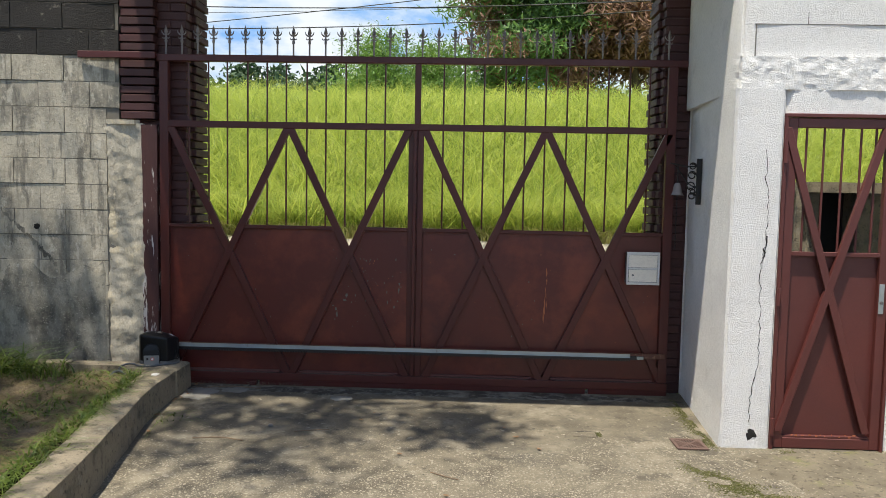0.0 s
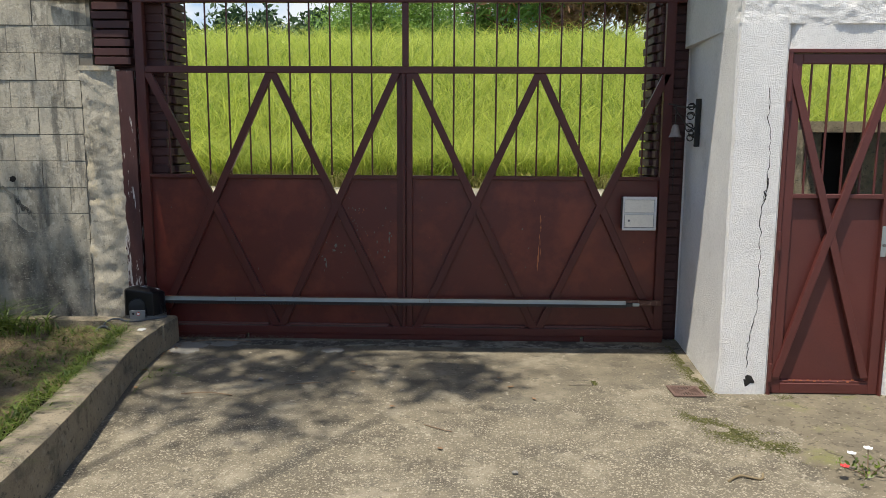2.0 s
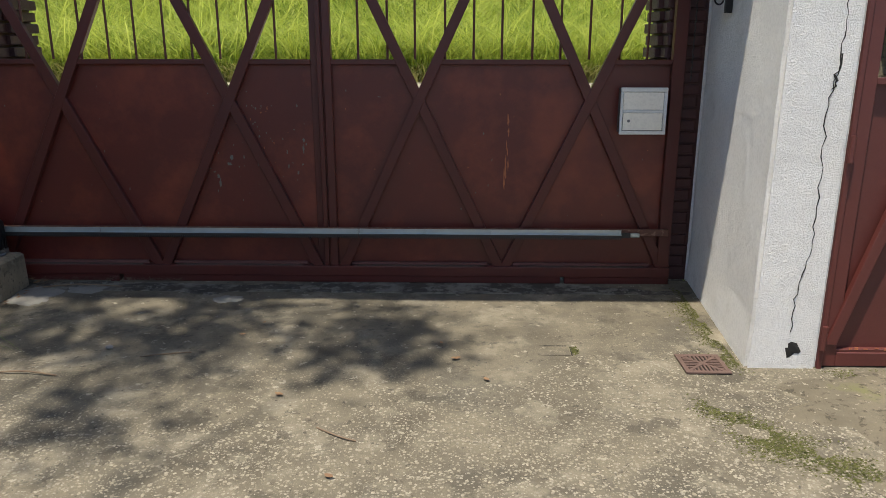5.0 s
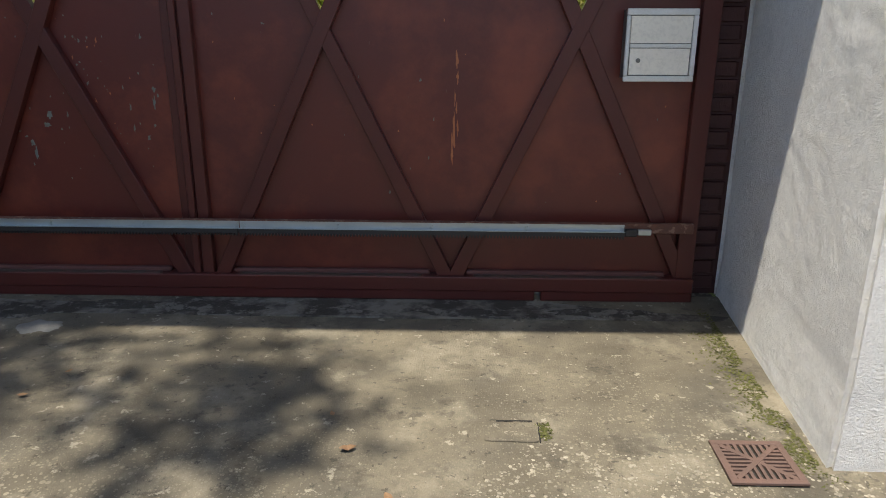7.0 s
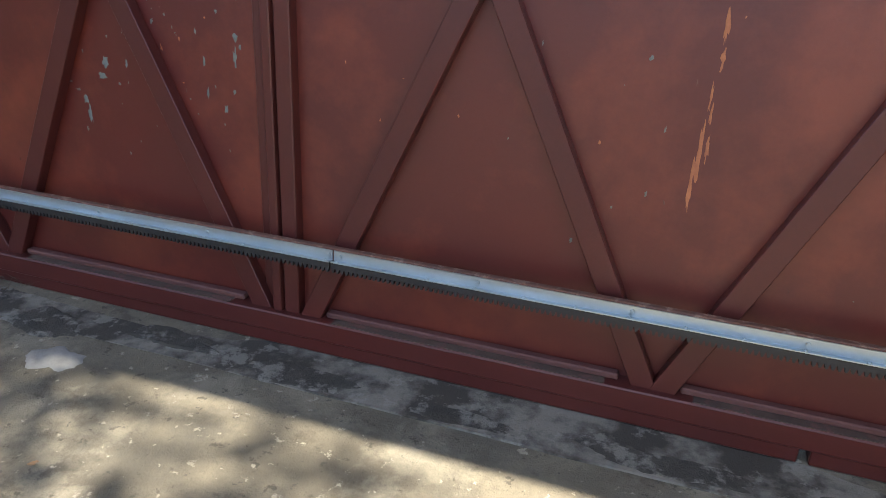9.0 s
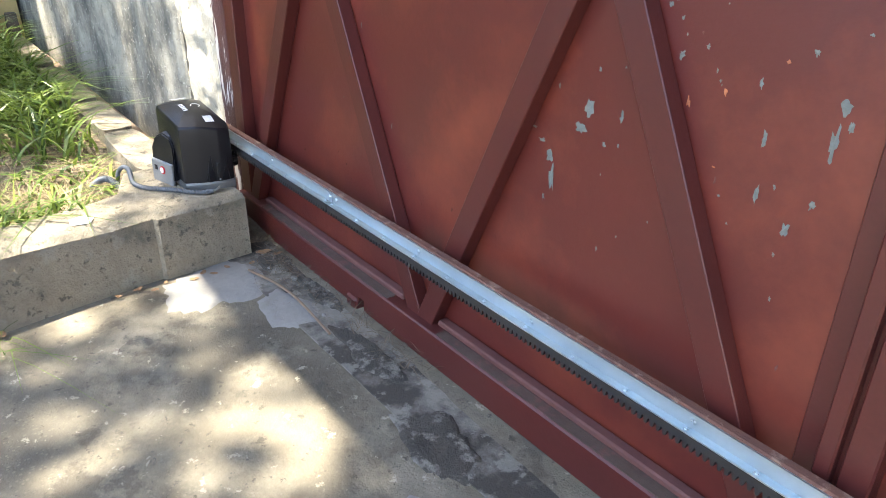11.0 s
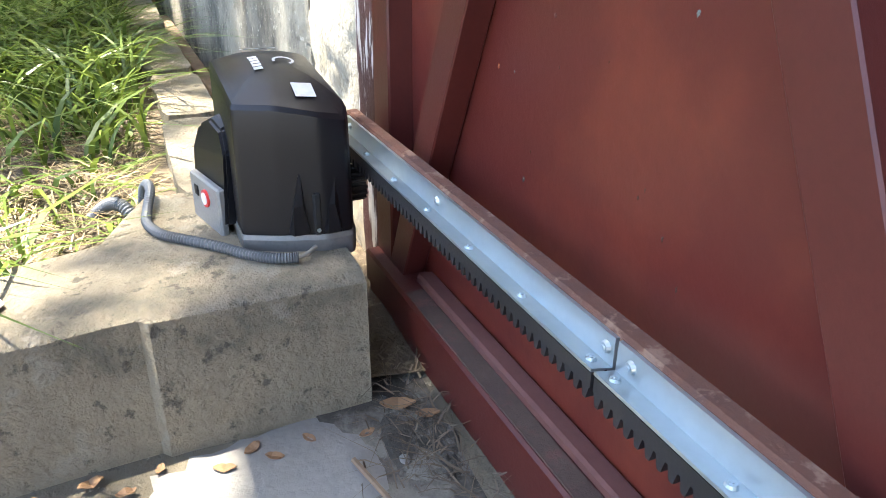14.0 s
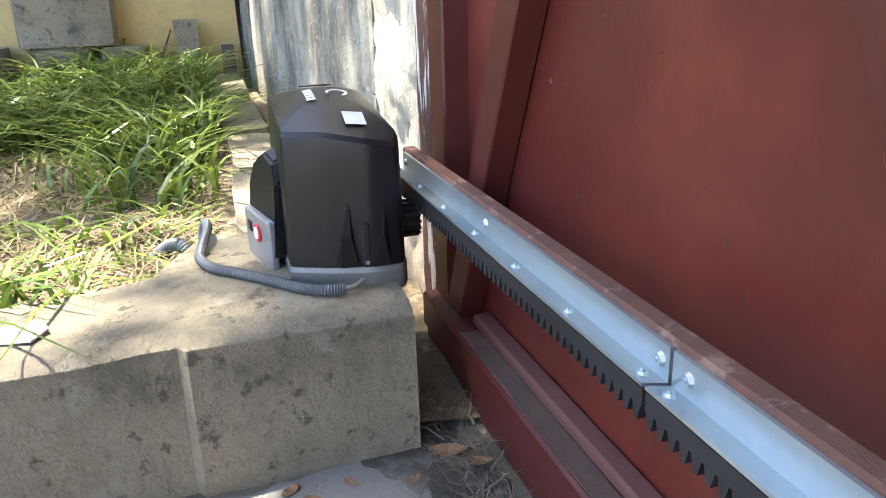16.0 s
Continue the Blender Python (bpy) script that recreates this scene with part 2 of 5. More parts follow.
def add_specks(m, scale, cover, colour, y_far=5.9, y_near=5.0):
    """Worn aggregate: pale stones showing through the concrete, more of them further from the gate."""
    n, l = m.node_tree.nodes, m.node_tree.links
    bsdf = n["Principled BSDF"]
    src = bsdf.inputs["Base Color"].links[0].from_socket
    geo = n.new("ShaderNodeNewGeometry")
    vo = n.new("ShaderNodeTexVoronoi")
    vo.inputs["Scale"].default_value = scale
    l.new(geo.outputs["Position"], vo.inputs["Vector"])
    sep = n.new("ShaderNodeSeparateColor")
    l.new(vo.outputs["Color"], sep.inputs[0])
    size = n.new("ShaderNodeMapRange")
    size.inputs["From Min"].default_value, size.inputs["From Max"].default_value = 1 - cover, 1.0
    size.inputs["To Min"].default_value, size.inputs["To Max"].default_value = 0.0, 0.5
    l.new(sep.outputs[0], size.inputs["Value"])
    near = n.new("ShaderNodeMath")
    near.operation = 'LESS_THAN'
    l.new(vo.outputs["Distance"], near.inputs[0])
    l.new(size.outputs[0], near.inputs[1])
    pos = n.new("ShaderNodeSeparateXYZ")
    l.new(geo.outputs["Position"], pos.inputs[0])
    no = n.new("ShaderNodeTexNoise")
    no.inputs["Scale"].default_value = 1.1
    no.inputs["Detail"].default_value = 4
    l.new(geo.outputs["Position"], no.inputs["Vector"])
    wob = n.new("ShaderNodeMath")
    wob.operation = 'MULTIPLY_ADD'
    wob.inputs[1].default_value = 2.6
    l.new(no.outputs[0], wob.inputs[0])
    l.new(pos.outputs[1], wob.inputs[2])
    area = n.new("ShaderNodeMapRange")
    area.inputs["From Min"].default_value, area.inputs["From Max"].default_value = y_far + 1.3, y_near + 1.3
    l.new(wob.outputs[0], area.inputs["Value"])
    fac = n.new("ShaderNodeMath")
    fac.operation = 'MULTIPLY'
    l.new(near.outputs[0], fac.inputs[0])
    l.new(area.outputs[0], fac.inputs[1])
    x = n.new("ShaderNodeMix")
    x.data_type = 'RGBA'
    x.inputs[7].default_value = (*colour, 1)
    l.new(fac.outputs[0], x.inputs[0])
    l.new(src, x.inputs[6])
    l.new(x.outputs[2], bsdf.inputs["Base Color"])


add_specks(M_CONC, 130.0, 0.6, (0.20, 0.175, 0.125), 6.2, 5.2)
add_specks(M_CONC, 62.0, 0.5, (0.26, 0.228, 0.165), 5.7, 4.8)


def add_patches(m, scale, cut, colour, amount=0.8, stretch=(1, 1, 1), shift=0.0):
    """Sharp-edged stains, flakes or pits with ragged outlines."""
    n, l = m.node_tree.nodes, m.node_tree.links
    bsdf = n["Principled BSDF"]
    src = bsdf.inputs["Base Color"].links[0].from_socket
    geo = n.new("ShaderNodeNewGeometry")
    mp = n.new("ShaderNodeMapping")
    mp.inputs["Scale"].default_value = stretch
    mp.inputs["Location"].default_value = (shift, shift * 0.7, shift * 1.3)
    l.new(geo.outputs["Position"], mp.inputs["Vector"])
    no = n.new("ShaderNodeTexNoise")
    no.inputs["Scale"].default_value = scale
    no.inputs["Detail"].default_value = 9
    no.inputs["Roughness"].default_value = 0.68
    l.new(mp.outputs[0], no.inputs["Vector"])
    r = n.new("ShaderNodeMapRange")
    r.inputs["From Min"].default_value, r.inputs["From Max"].default_value = cut
    r.inputs["To Max"].default_value = amount
    l.new(no.outputs[0], r.inputs["Value"])
    x = n.new("ShaderNodeMix")
    x.data_type = 'RGBA'
    x.inputs[7].default_value = (*colour, 1)
    l.new(r.outputs[0], x.inputs[0])
    l.new(src, x.inputs[6])
    l.new(x.outputs[2], bsdf.inputs["Base Color"])


add_patches(M_CONC, 3.2, (0.52, 0.64), (0.30, 0.265, 0.195), 0.5)
add_patches(M_CONC, 4.5, (0.57, 0.62), (0.06, 0.052, 0.038), 0.65, shift=7.0)
add_patches(M_CONC, 30.0, (0.60, 0.65), (0.045, 0.04, 0.03), 0.75, shift=3.0)
add_patches(M_CONC, 22.0, (0.61, 0.65), (0.36, 0.325, 0.25), 0.7, shift=11.0)
add_patches(M_DIRT, 26.0, (0.55, 0.62), (0.05, 0.042, 0.028), 0.8, shift=2.0)
add_patches(M_DIRT, 34.0, (0.60, 0.64), (0.34, 0.30, 0.23), 0.8, shift=5.0)
add_patches(M_KERB, 28.0, (0.57, 0.63), (0.055, 0.05, 0.038), 0.7, shift=1.0)
add_patches(M_KERB, 9.0, (0.57, 0.63), (0.33, 0.30, 0.235), 0.6, shift=4.0)
for wall_mat, low in ((M_BLOCK, 0.03), (M_BLOCK_LOW, 0.0), (M_PLASTER, 0.035)):
    add_patches(wall_mat, 2.6, (0.545 + low, 0.63 + low), (0.085, 0.08, 0.068), 0.55, (1.3, 1.3, 0.8), 6.0)
    add_patches(wall_mat, 14.0, (0.57 + low, 0.64 + low), (0.10, 0.093, 0.078), 0.5, (1, 1, 1.6), 2.0)
    add_patches(wall_mat, 40.0, (0.62, 0.67), (0.10, 0.094, 0.08), 0.7, shift=9.0)
    add_patches(wall_mat, 55.0, (0.58, 0.64), (0.58, 0.54, 0.45), 0.55, (1, 1, 1.4), 13.0)
add_patches(M_BLOCK, 5.0, (0.53, 0.62), (0.12, 0.112, 0.095), 0.65, (3.0, 3.0, 0.45), 21.0)
add_patches(M_BLOCK, 7.0, (0.56, 0.63), (0.66, 0.61, 0.50), 0.5, (1.6, 1.6, 0.8), 15.0)
add_patches(M_PLASTER, 6.0, (0.55, 0.60), (0.62, 0.53, 0.36), 0.6, (1, 1, 0.8), 17.0)
add_patches(M_PLASTER, 9.0, (0.60, 0.66), (0.22, 0.23, 0.22), 0.6, (1, 1, 0.6), 19.0)
add_patches(M_BLOCK_DARK, 12.0, (0.62, 0.68), (0.20, 0.18, 0.15), 0.7, shift=4.0)
add_patches(M_SILL, 12.0, (0.55, 0.60), (0.24, 0.225, 0.19), 0.6, shift=4.0)
add_patches(M_SOIL, 22.0, (0.56, 0.62), (0.30, 0.24, 0.15), 0.6, shift=4.0)

# ---- builders ----
WORLD_OF = {}


def thing(name, base, label, category, group="", kind=""):
    """An empty at a thing's base that will parent its parts."""
    ob = new(name)
    ob.empty_display_size = 0.1
    ob.location = base
    WORLD_OF[ob] = Matrix.Translation(base)
    return tagged(ob, label, category, group, kind)


def mesh_of(name, bm, mat, smooth=False):
    me = bpy.data.meshes.new(name)
    bm.to_mesh(me)
    bm.free()
    me.materials.append(mat)
    if smooth:
        for p in me.polygons:
            p.use_smooth = True
        me.set_sharp_from_angle(angle=radians(42))
    return me


def part(name, bm, mat, parent, label="", smooth=False):
    """Links a bmesh, built in world places, as one mesh under a thing or a part."""
    me = bm if isinstance(bm, bpy.types.Mesh) else mesh_of(name, bm, mat, smooth)
    ob = new(name, me)
    ob.parent = parent
    ob.matrix_parent_inverse = WORLD_OF[parent].inverted()
    WORLD_OF[ob] = Matrix.Identity(4)
    return tagged(ob, label)


def solid(name, bm, mat, label, category, group="", kind="", smooth=False):
    """A thing or a piece of the setting that is one mesh."""
    ob = new(name, mesh_of(name, bm, mat, smooth))
    WORLD_OF[ob] = Matrix.Identity(4)
    return tagged(ob, label, category, group, kind)


def box(bm, x0, y0, z0, x1, y1, z1, bevel=0.0, m=None):
    mat = Matrix.Translation(((x0 + x1) / 2, (y0 + y1) / 2, (z0 + z1) / 2)) @ Matrix.Diagonal((abs(x1 - x0), abs(y1 - y0), abs(z1 - z0), 1))
    if m is not None:
        mat = m @ mat
    g = bmesh.ops.create_cube(bm, size=1.0, matrix=mat)
    if bevel:
        es = {e for v in g["verts"] for e in v.link_edges}
        bmesh.ops.bevel(bm, geom=list(es), offset=bevel, segments=1, affect='EDGES', profile=0.5)
    return bm


def boxed(*a, **k):
    return box(bmesh.new(), *a, **k)


def beam(bm, p0, p1, width, y0, y1, bevel=0.002):
    """A flat bar in the gate's plane from (x, z) to (x, z), with ends cut level."""
    (xa, za), (xb, zb) = p0, p1
    L = math.hypot(xb - xa, zb - za)
    w = width * L / abs(zb - za) / 2
    vs = []
    for y in (y0, y1):
        for x, z, s in ((xa, za, -1), (xa, za, 1), (xb, zb, 1), (xb, zb, -1)):
            vs.append(bm.verts.new((x + s * w, y, z)))
    for f in ((0, 1, 2, 3), (7, 6, 5, 4), (0, 4, 5, 1), (1, 5, 6, 2), (2, 6, 7, 3), (3, 7, 4, 0)):
        bm.faces.new([vs[i] for i in f])
    bmesh.ops.recalc_face_normals(bm, faces=bm.faces)
    if bevel:
        bmesh.ops.bevel(bm, geom=list(bm.edges), offset=bevel, segments=1, affect='EDGES')
    return bm


def rod(bm, a, b, r, r2=None, sides=8):
    a, b = Vector(a), Vector(b)
    d = b - a
    m = Matrix.Translation((a + b) / 2) @ d.to_track_quat("Z", "Y").to_matrix().to_4x4()
    bmesh.ops.create_cone(bm, cap_ends=True, segments=sides, radius1=r, radius2=r if r2 is None else r2, depth=d.length, matrix=m)
    return bm


def tube(bm, pts, r, sides=8, ridge=0.0):
    """A pipe along points; r may be a list; ridge: a ribbed hose's swing in radius."""
    pts = [Vector(p) for p in pts]
    rings = []
    up = Vector((0, 0, 1))
    for i, p in enumerate(pts):
        d = (pts[min(i + 1, len(pts) - 1)] - pts[max(i - 1, 0)]).normalized()
        u = d.cross(up)
        if u.length < 0.05:
            u = d.cross(Vector((1, 0, 0)))
        u.normalize()
        v = d.cross(u)
        q = (r[i] if isinstance(r, (list, tuple)) else r) + (ridge if i % 2 else 0)
        rings.append([bm.verts.new(p + q * (math.cos(2 * math.pi * k / sides) * u + math.sin(2 * math.pi * k / sides) * v)) for k in range(sides)])
    for a, b in zip(rings, rings[1:]):
        for k in range(sides):
            bm.faces.new((a[k], a[(k + 1) % sides], b[(k + 1) % sides], b[k]))
    bm.faces.new(rings[0][::-1])
    bm.faces.new(rings[-1])
    return bm


def curve_points(keys, n):
    """Smooth points through keys (Catmull-Rom)."""
    keys = [Vector(k) for k in keys]
    out = []
    for i in range(n):
        s = i / (n - 1) * (len(keys) - 1)
        k = min(int(s), len(keys) - 2)
        t = s - k
        p0, p1, p2, p3 = keys[max(k - 1, 0)], keys[k], keys[k + 1], keys[min(k + 2, len(keys) - 1)]
        out.append(0.5 * ((2 * p1) + (p2 - p0) * t + (2 * p0 - 5 * p1 + 4 * p2 - p3) * t * t + (3 * p1 - p0 - 3 * p2 + p3) * t ** 3))
    return out


def sheet(x0, x1, y0, y1, nx, ny, height):
    bm = bmesh.new()
    vs = [[bm.verts.new((x, y, height(x, y))) for x in np.linspace(x0, x1, nx)] for y in np.linspace(y0, y1, ny)]
    for j in range(ny - 1):
        for i in range(nx - 1):
            bm.faces.new((vs[j][i], vs[j][i + 1], vs[j + 1][i + 1], vs[j + 1][i]))
    return bm


def blades(name, places, mat, label, category, h=(0.1, 0.2), w=0.006, lean=0.6, segs=3, seed=1, as_part_of=None):
    """Grass: bent tapering blades from rooted places, as one mesh of kind stuff."""
    rng = np.random.default_rng(seed)
    verts, faces = [], []
    for (x, y, z) in places:
        H = rng.uniform(*h)
        a = rng.uniform(0, 2 * math.pi)
        dx, dy = math.cos(a), math.sin(a)
        b = a + rng.normal(0, 0.9)
        L = lean * rng.uniform(0.2, 1.3) * H
        k = len(verts)
        ww = w * rng.uniform(0.6, 1.3)
        for i in range(segs):
            s = i / segs
            px, py, pz = x + math.cos(b) * L * s * s, y + math.sin(b) * L * s * s, z + H * (s - 0.35 * lean * s * s)
            q = ww * (1 - 0.75 * s)
            verts.append((px - dy * q, py + dx * q, pz))
            verts.append((px + dy * q, py - dx * q, pz))
        verts.append((x + math.cos(b) * L, y + math.sin(b) * L, z + H * (1 - 0.35 * lean)))
        for i in range(segs - 1):
            faces.append((k + 2 * i, k + 2 * i + 1, k + 2 * i + 3, k + 2 * i + 2))
        faces.append((k + 2 * segs - 2, k + 2 * segs - 1, k + 2 * segs))
    me = bpy.data.meshes.new(name)
    me.from_pydata(verts, [], faces)
    me.materials.append(mat)
    ob = new(name, me)
    WORLD_OF[ob] = Matrix.Identity(4)
    return tagged(ob, label, category, kind="stuff")


def leaf_cloud(name, centres, mat, size, per, spread, seed=2, flat=0.6, slim=0.4):
    """Many small two-triangle leaves in clumps round the centres."""
    rng = np.random.default_rng(seed)
    c = np.asarray(centres, float)
    P = np.repeat(c, per, axis=0) + rng.normal(0, 1, (len(c) * per, 3)) * np.array([spread, spread, spread * flat])
    n = len(P)
    U = rng.normal(0, 1, (n, 3))
    U /= np.linalg.norm(U, axis=1)[:, None]
    V = np.cross(U, rng.normal(0, 1, (n, 3)))
    V /= np.linalg.norm(V, axis=1)[:, None]
    S = size * rng.uniform(0.6, 1.4, (n, 1))
    Q = np.stack([P - U * S, P + V * S * slim, P + U * S, P - V * S * slim], 1).reshape(-1, 3)
    me = bpy.data.meshes.new(name)
    me.from_pydata(Q.tolist(), [], [(4 * i, 4 * i + 1, 4 * i + 2, 4 * i + 3) for i in range(n)])
    me.materials.append(mat)
    return me


# ---- ground ----
def drive_z(x, y):
    return -0.022 * (6.5 - y) + 0.006 * noise.noise((x * 1.3, y * 1.3, 0)) - 0.02


def field_z(x, y):
    """The land outside: a ramp up from the gate, a road, then a grass bank."""
    s = min(max((y - 6.9) / 2.3, 0), 1)
    z = -0.02 + 1.02 * s * s * (3 - 2 * s)
    if y > 9.6:
        b = min(max((y - 9.6) / 9.0, 0), 1)
        z += 2.35 * b * (2 - b) + 0.15 * noise.noise((x * 0.3, y * 0.3, 3))
    if y > 30:
        z -= 0.02 * (y - 30)
    return z


solid("driveway", sheet(-2.2, 7.0, -14, 6.66, 70, 150, drive_z), M_CONC, "stained grey-brown concrete driveway with worn aggregate", "driveway", kind="structure", smooth=True)
gx = sorted(set(list(np.linspace(-14, 14, 57)) + list(np.linspace(-900, 900, 25))))
gy = list(np.linspace(6.66, 30, 60)) + [40, 60, 100, 200, 400, 900]
bm = bmesh.new()
vs = [[bm.verts.new((x, y, field_z(x, y))) for x in gx] for y in gy]
for j in range(len(gy) - 1):
    for i in range(len(gx) - 1):
        bm.faces.new((vs[j][i], vs[j][i + 1], vs[j + 1][i + 1], vs[j + 1][i]))
solid("ground", bm, M_FIELD, "grassy land rising outside the gate", "ground", kind="structure", smooth=True)
solid("road", sheet(-14, 14, 7.6, 9.7, 60, 12, lambda x, y: field_z(x, y) + 0.006), M_ROAD, "pale gravel street edge outside the gate", "road", kind="structure", smooth=True)


def lawn_z(x, y):
    return 0.125 + 0.03 * noise.noise((x * 2.1, y * 2.1, 7)) + 0.012 * noise.noise((x * 9, y * 9, 2)) + 0.05 * max(0, -2.9 - x)


solid("lawn", sheet(-5.1, -2.16, -14, 6.34, 90, 260, lawn_z), M_SOIL, "bare earth and dry clippings of the lawn", "lawn", kind="structure", smooth=True)

# ---- right wall, pier and reveal ----
WF = 5.5
PX = 1.70


def rough_box(x0, y0, z0, x1, y1, z1, cell, amount, seed, fine=0.35, edge=0.02, grain=0.0):
    """A rendered wall body with uneven faces and softened edges."""
    bm = boxed(x0, y0, z0, x1, y1, z1)
    for axis, lo, hi in ((0, x0, x1), (1, y0, y1), (2, z0, z1)):
        n = max(1, int((hi - lo) / cell))
        for k in range(1, n):
            co, no = [0, 0, 0], [0, 0, 0]
            co[axis], no[axis] = lo + (hi - lo) * k / n, 1
            bmesh.ops.bisect_plane(bm, geom=bm.verts[:] + bm.edges[:] + bm.faces[:], plane_co=co, plane_no=no)
    for v in bm.verts:
        p = v.co.copy()
        q = p + Vector((seed, seed * 2, 0))
        k = amount * (noise.noise(q * 2.3) + fine * noise.noise(q * 9) + fine * 0.6 * noise.noise(q * 24))
        if grain:
            k += grain * (noise.noise(q * 17) + 0.8 * noise.noise(q * 29))
        on = [abs(p.x - x0) < 1e-4 or abs(p.x - x1) < 1e-4, abs(p.y - y0) < 1e-4 or abs(p.y - y1) < 1e-4]
        if on[0]:
            v.co.x += k if p.x < (x0 + x1) / 2 else -k
        if on[1]:
            v.co.y += k if p.y < (y0 + y1) / 2 else -k
        if on[0] and on[1]:
            v.co.x += edge * (1 if p.x < (x0 + x1) / 2 else -1)
            v.co.y += edge * (1 if p.y < (y0 + y1) / 2 else -1)
    return bm


bm = rough_box(PX, WF, -0.3, 2.005, 6.70, 2.20, 0.014, 0.003, 3, edge=0.018, grain=0.0013)
for v in bm.verts:
    if v.co.x < PX + 0.06:
        v.co.x += 0.085 * (v.co.y - WF) / 1.2 - 0.04 * max(0, 0.2 - v.co.z)
wall_right = solid("wall_right", bm, M_WHITE, "white rough-rendered wall and pier with a long crack", "wall", kind="structure", smooth=True)
bm = rough_box(PX + 0.03, WF + 0.025, 2.39, 2.66, WF + 0.2, 3.45, 0.06, 0.006, 9)
part("upper_render", bm, M_WHITE, wall_right, smooth=True)
part("upper_reveal", rough_box(PX + 0.02, WF + 0.05, 2.195, 2.0, 6.70, 3.45, 0.08, 0.008, 4), M_WHITE, wall_right, smooth=True)
bm = rough_box(PX + 0.012, WF + 0.004, 2.195, 4.6, WF + 0.1, 2.395, 0.018, 0.012, 7, fine=1.0)
part("rough_mortar_band", bm, M_WHITE, wall_right, "coarse trowelled mortar band")
part("lintel", rough_box(2.0, WF + 0.006, 2.05, 2.70, WF + 0.2, 2.20, 0.05, 0.005, 5), M_WHITE, wall_right, smooth=True)
part("wall_past_door", rough_box(2.70, WF + 0.002, -0.3, 6.8, WF + 0.2, 2.20, 0.09, 0.008, 6), M_WHITE, wall_right, smooth=True)
part("upper_past_door", rough_box(2.66, WF + 0.026, 2.39, 6.8, WF + 0.2, 3.45, 0.12, 0.006, 2), M_WHITE, wall_right, smooth=True)


def wall_face(x, z):
    """How far the rough render stands off at a place on the wall's front."""
    q = Vector((x + 3, WF + 6, z))
    return WF + 0.003 * (noise.noise(q * 2.3) + 0.35 * noise.noise(q * 9))


def crack(keys, y, w, name="crack"):
    """A thin dark jagged opening in the render."""
    rng2 = random.Random(5)
    pts = []
    for (xa, za), (xb, zb) in zip(keys, keys[1:]):
        for i in range(6):
            t = i / 6
            pts.append((xa + (xb - xa) * t + rng2.uniform(-1, 1) * 0.009, za + (zb - za) * t))
    bm = bmesh.new()
    prev = None
    for i, (x, z) in enumerate(pts):
        q = w * rng2.uniform(0.3, 1.3)
        ys = wall_face(x, z) - 0.0022
        a, b = bm.verts.new((x - q, ys, z)), bm.verts.new((x + q, ys, z))
        if prev:
            bm.faces.new((prev[0], prev[1], b, a))
        prev = (a, b)
    g = bmesh.ops.extrude_face_region(bm, geom=bm.faces[:])
    for v in g["geom"]:
        if isinstance(v, bmesh.types.BMVert):
            v.co.y += 0.02
    bmesh.ops.recalc_face_normals(bm, faces=bm.faces)
    return part(name, bm, M_DARK, wall_right, "dark open crack")


crack([(1.895, 1.83), (1.905, 1.66), (1.93, 1.45), (1.925, 1.28), (1.90, 1.10), (1.905, 0.85), (1.91, 0.6), (1.90, 0.42), (1.875, 0.28), (1.87, 0.10)], WF, 0.0018)
crack([(1.925, 1.30), (1.915, 1.22), (1.91, 1.15)], WF, 0.0045)
bm = bmesh.new()
bmesh.ops.create_icosphere(bm, subdivisions=2, radius=0.034, matrix=pose(1.885, wall_face(1.885, 0.055) + 0.002, 0.055) @ Matrix.Diagonal((1.0, 0.22, 0.9, 1)))
for v in bm.verts:
    v.co += Vector((noise.noise(v.co * 40), 0, noise.noise(v.co * 40 + Vector((3, 3, 3))))) * 0.045
part("broken_hole", bm, M_DARK, wall_right, "broken hole at the wall foot")
for z in (2.59, 2.79):
    part("block_joint", boxed(PX + 0.10, WF + 0.0215, z - 0.002, 2.66, WF + 0.03, z + 0.002), M_MORTAR, wall_right)
for x, z in ((1.81, 2.49), (2.12, 2.69)):
    part("block_joint", boxed(x - 0.002, WF + 0.0215, z - 0.1, x + 0.002, WF + 0.03, z + 0.1), M_MORTAR, wall_right)

# ---- left wall: it runs almost along the gate, a little askew ----
LW = Matrix.Translation((-2.5, 6.640, 0)) @ Matrix.Rotation(radians(3.0), 4, 'Z')
wall_left = solid("wall_left", boxed(-6.6, 0.004, -0.3, -0.175, 0.19, 3.5, m=LW), M_MORTAR, "weathered limewashed block wall streaked black with damp", "wall", kind="structure")


def lw_part(name, bm, mat, label="", smooth=False):
    bmesh.ops.transform(bm, matrix=LW, verts=bm.verts)
    return part(name, bm, mat, wall_left, label, smooth)


bm = rough_box(-0.27, -0.006, -0.3, 0.02, 0.05, 2.03, 0.018, 0.012, 12, fine=0.9, edge=0.006, grain=0.004)
lw_part("corner_plaster", bm, M_PLASTER, "peeling plaster at the column", True)
lw_part("plaster_ledge", rough_box(-0.30, -0.022, 2.02, -0.02, 0.05, 2.055, 0.03, 0.008, 8), M_PLASTER, "broken plaster ledge", True)
bm = bmesh.new()
bmesh.ops.create_icosphere(bm, subdivisions=2, radius=0.03, matrix=pose(-0.83, -0.0, 1.21) @ Matrix.Diagonal((1.1, 0.3, 1.0, 1)))
for v in bm.verts:
    v.co += Vector((noise.noise(v.co * 40), 0, noise.noise(v.co * 40 + Vector((3, 3, 3))))) * 0.014
lw_part("knocked_hole", bm, M_DARK, "small hole knocked through a block")
rng2 = random.Random(8)
bm = bmesh.new()
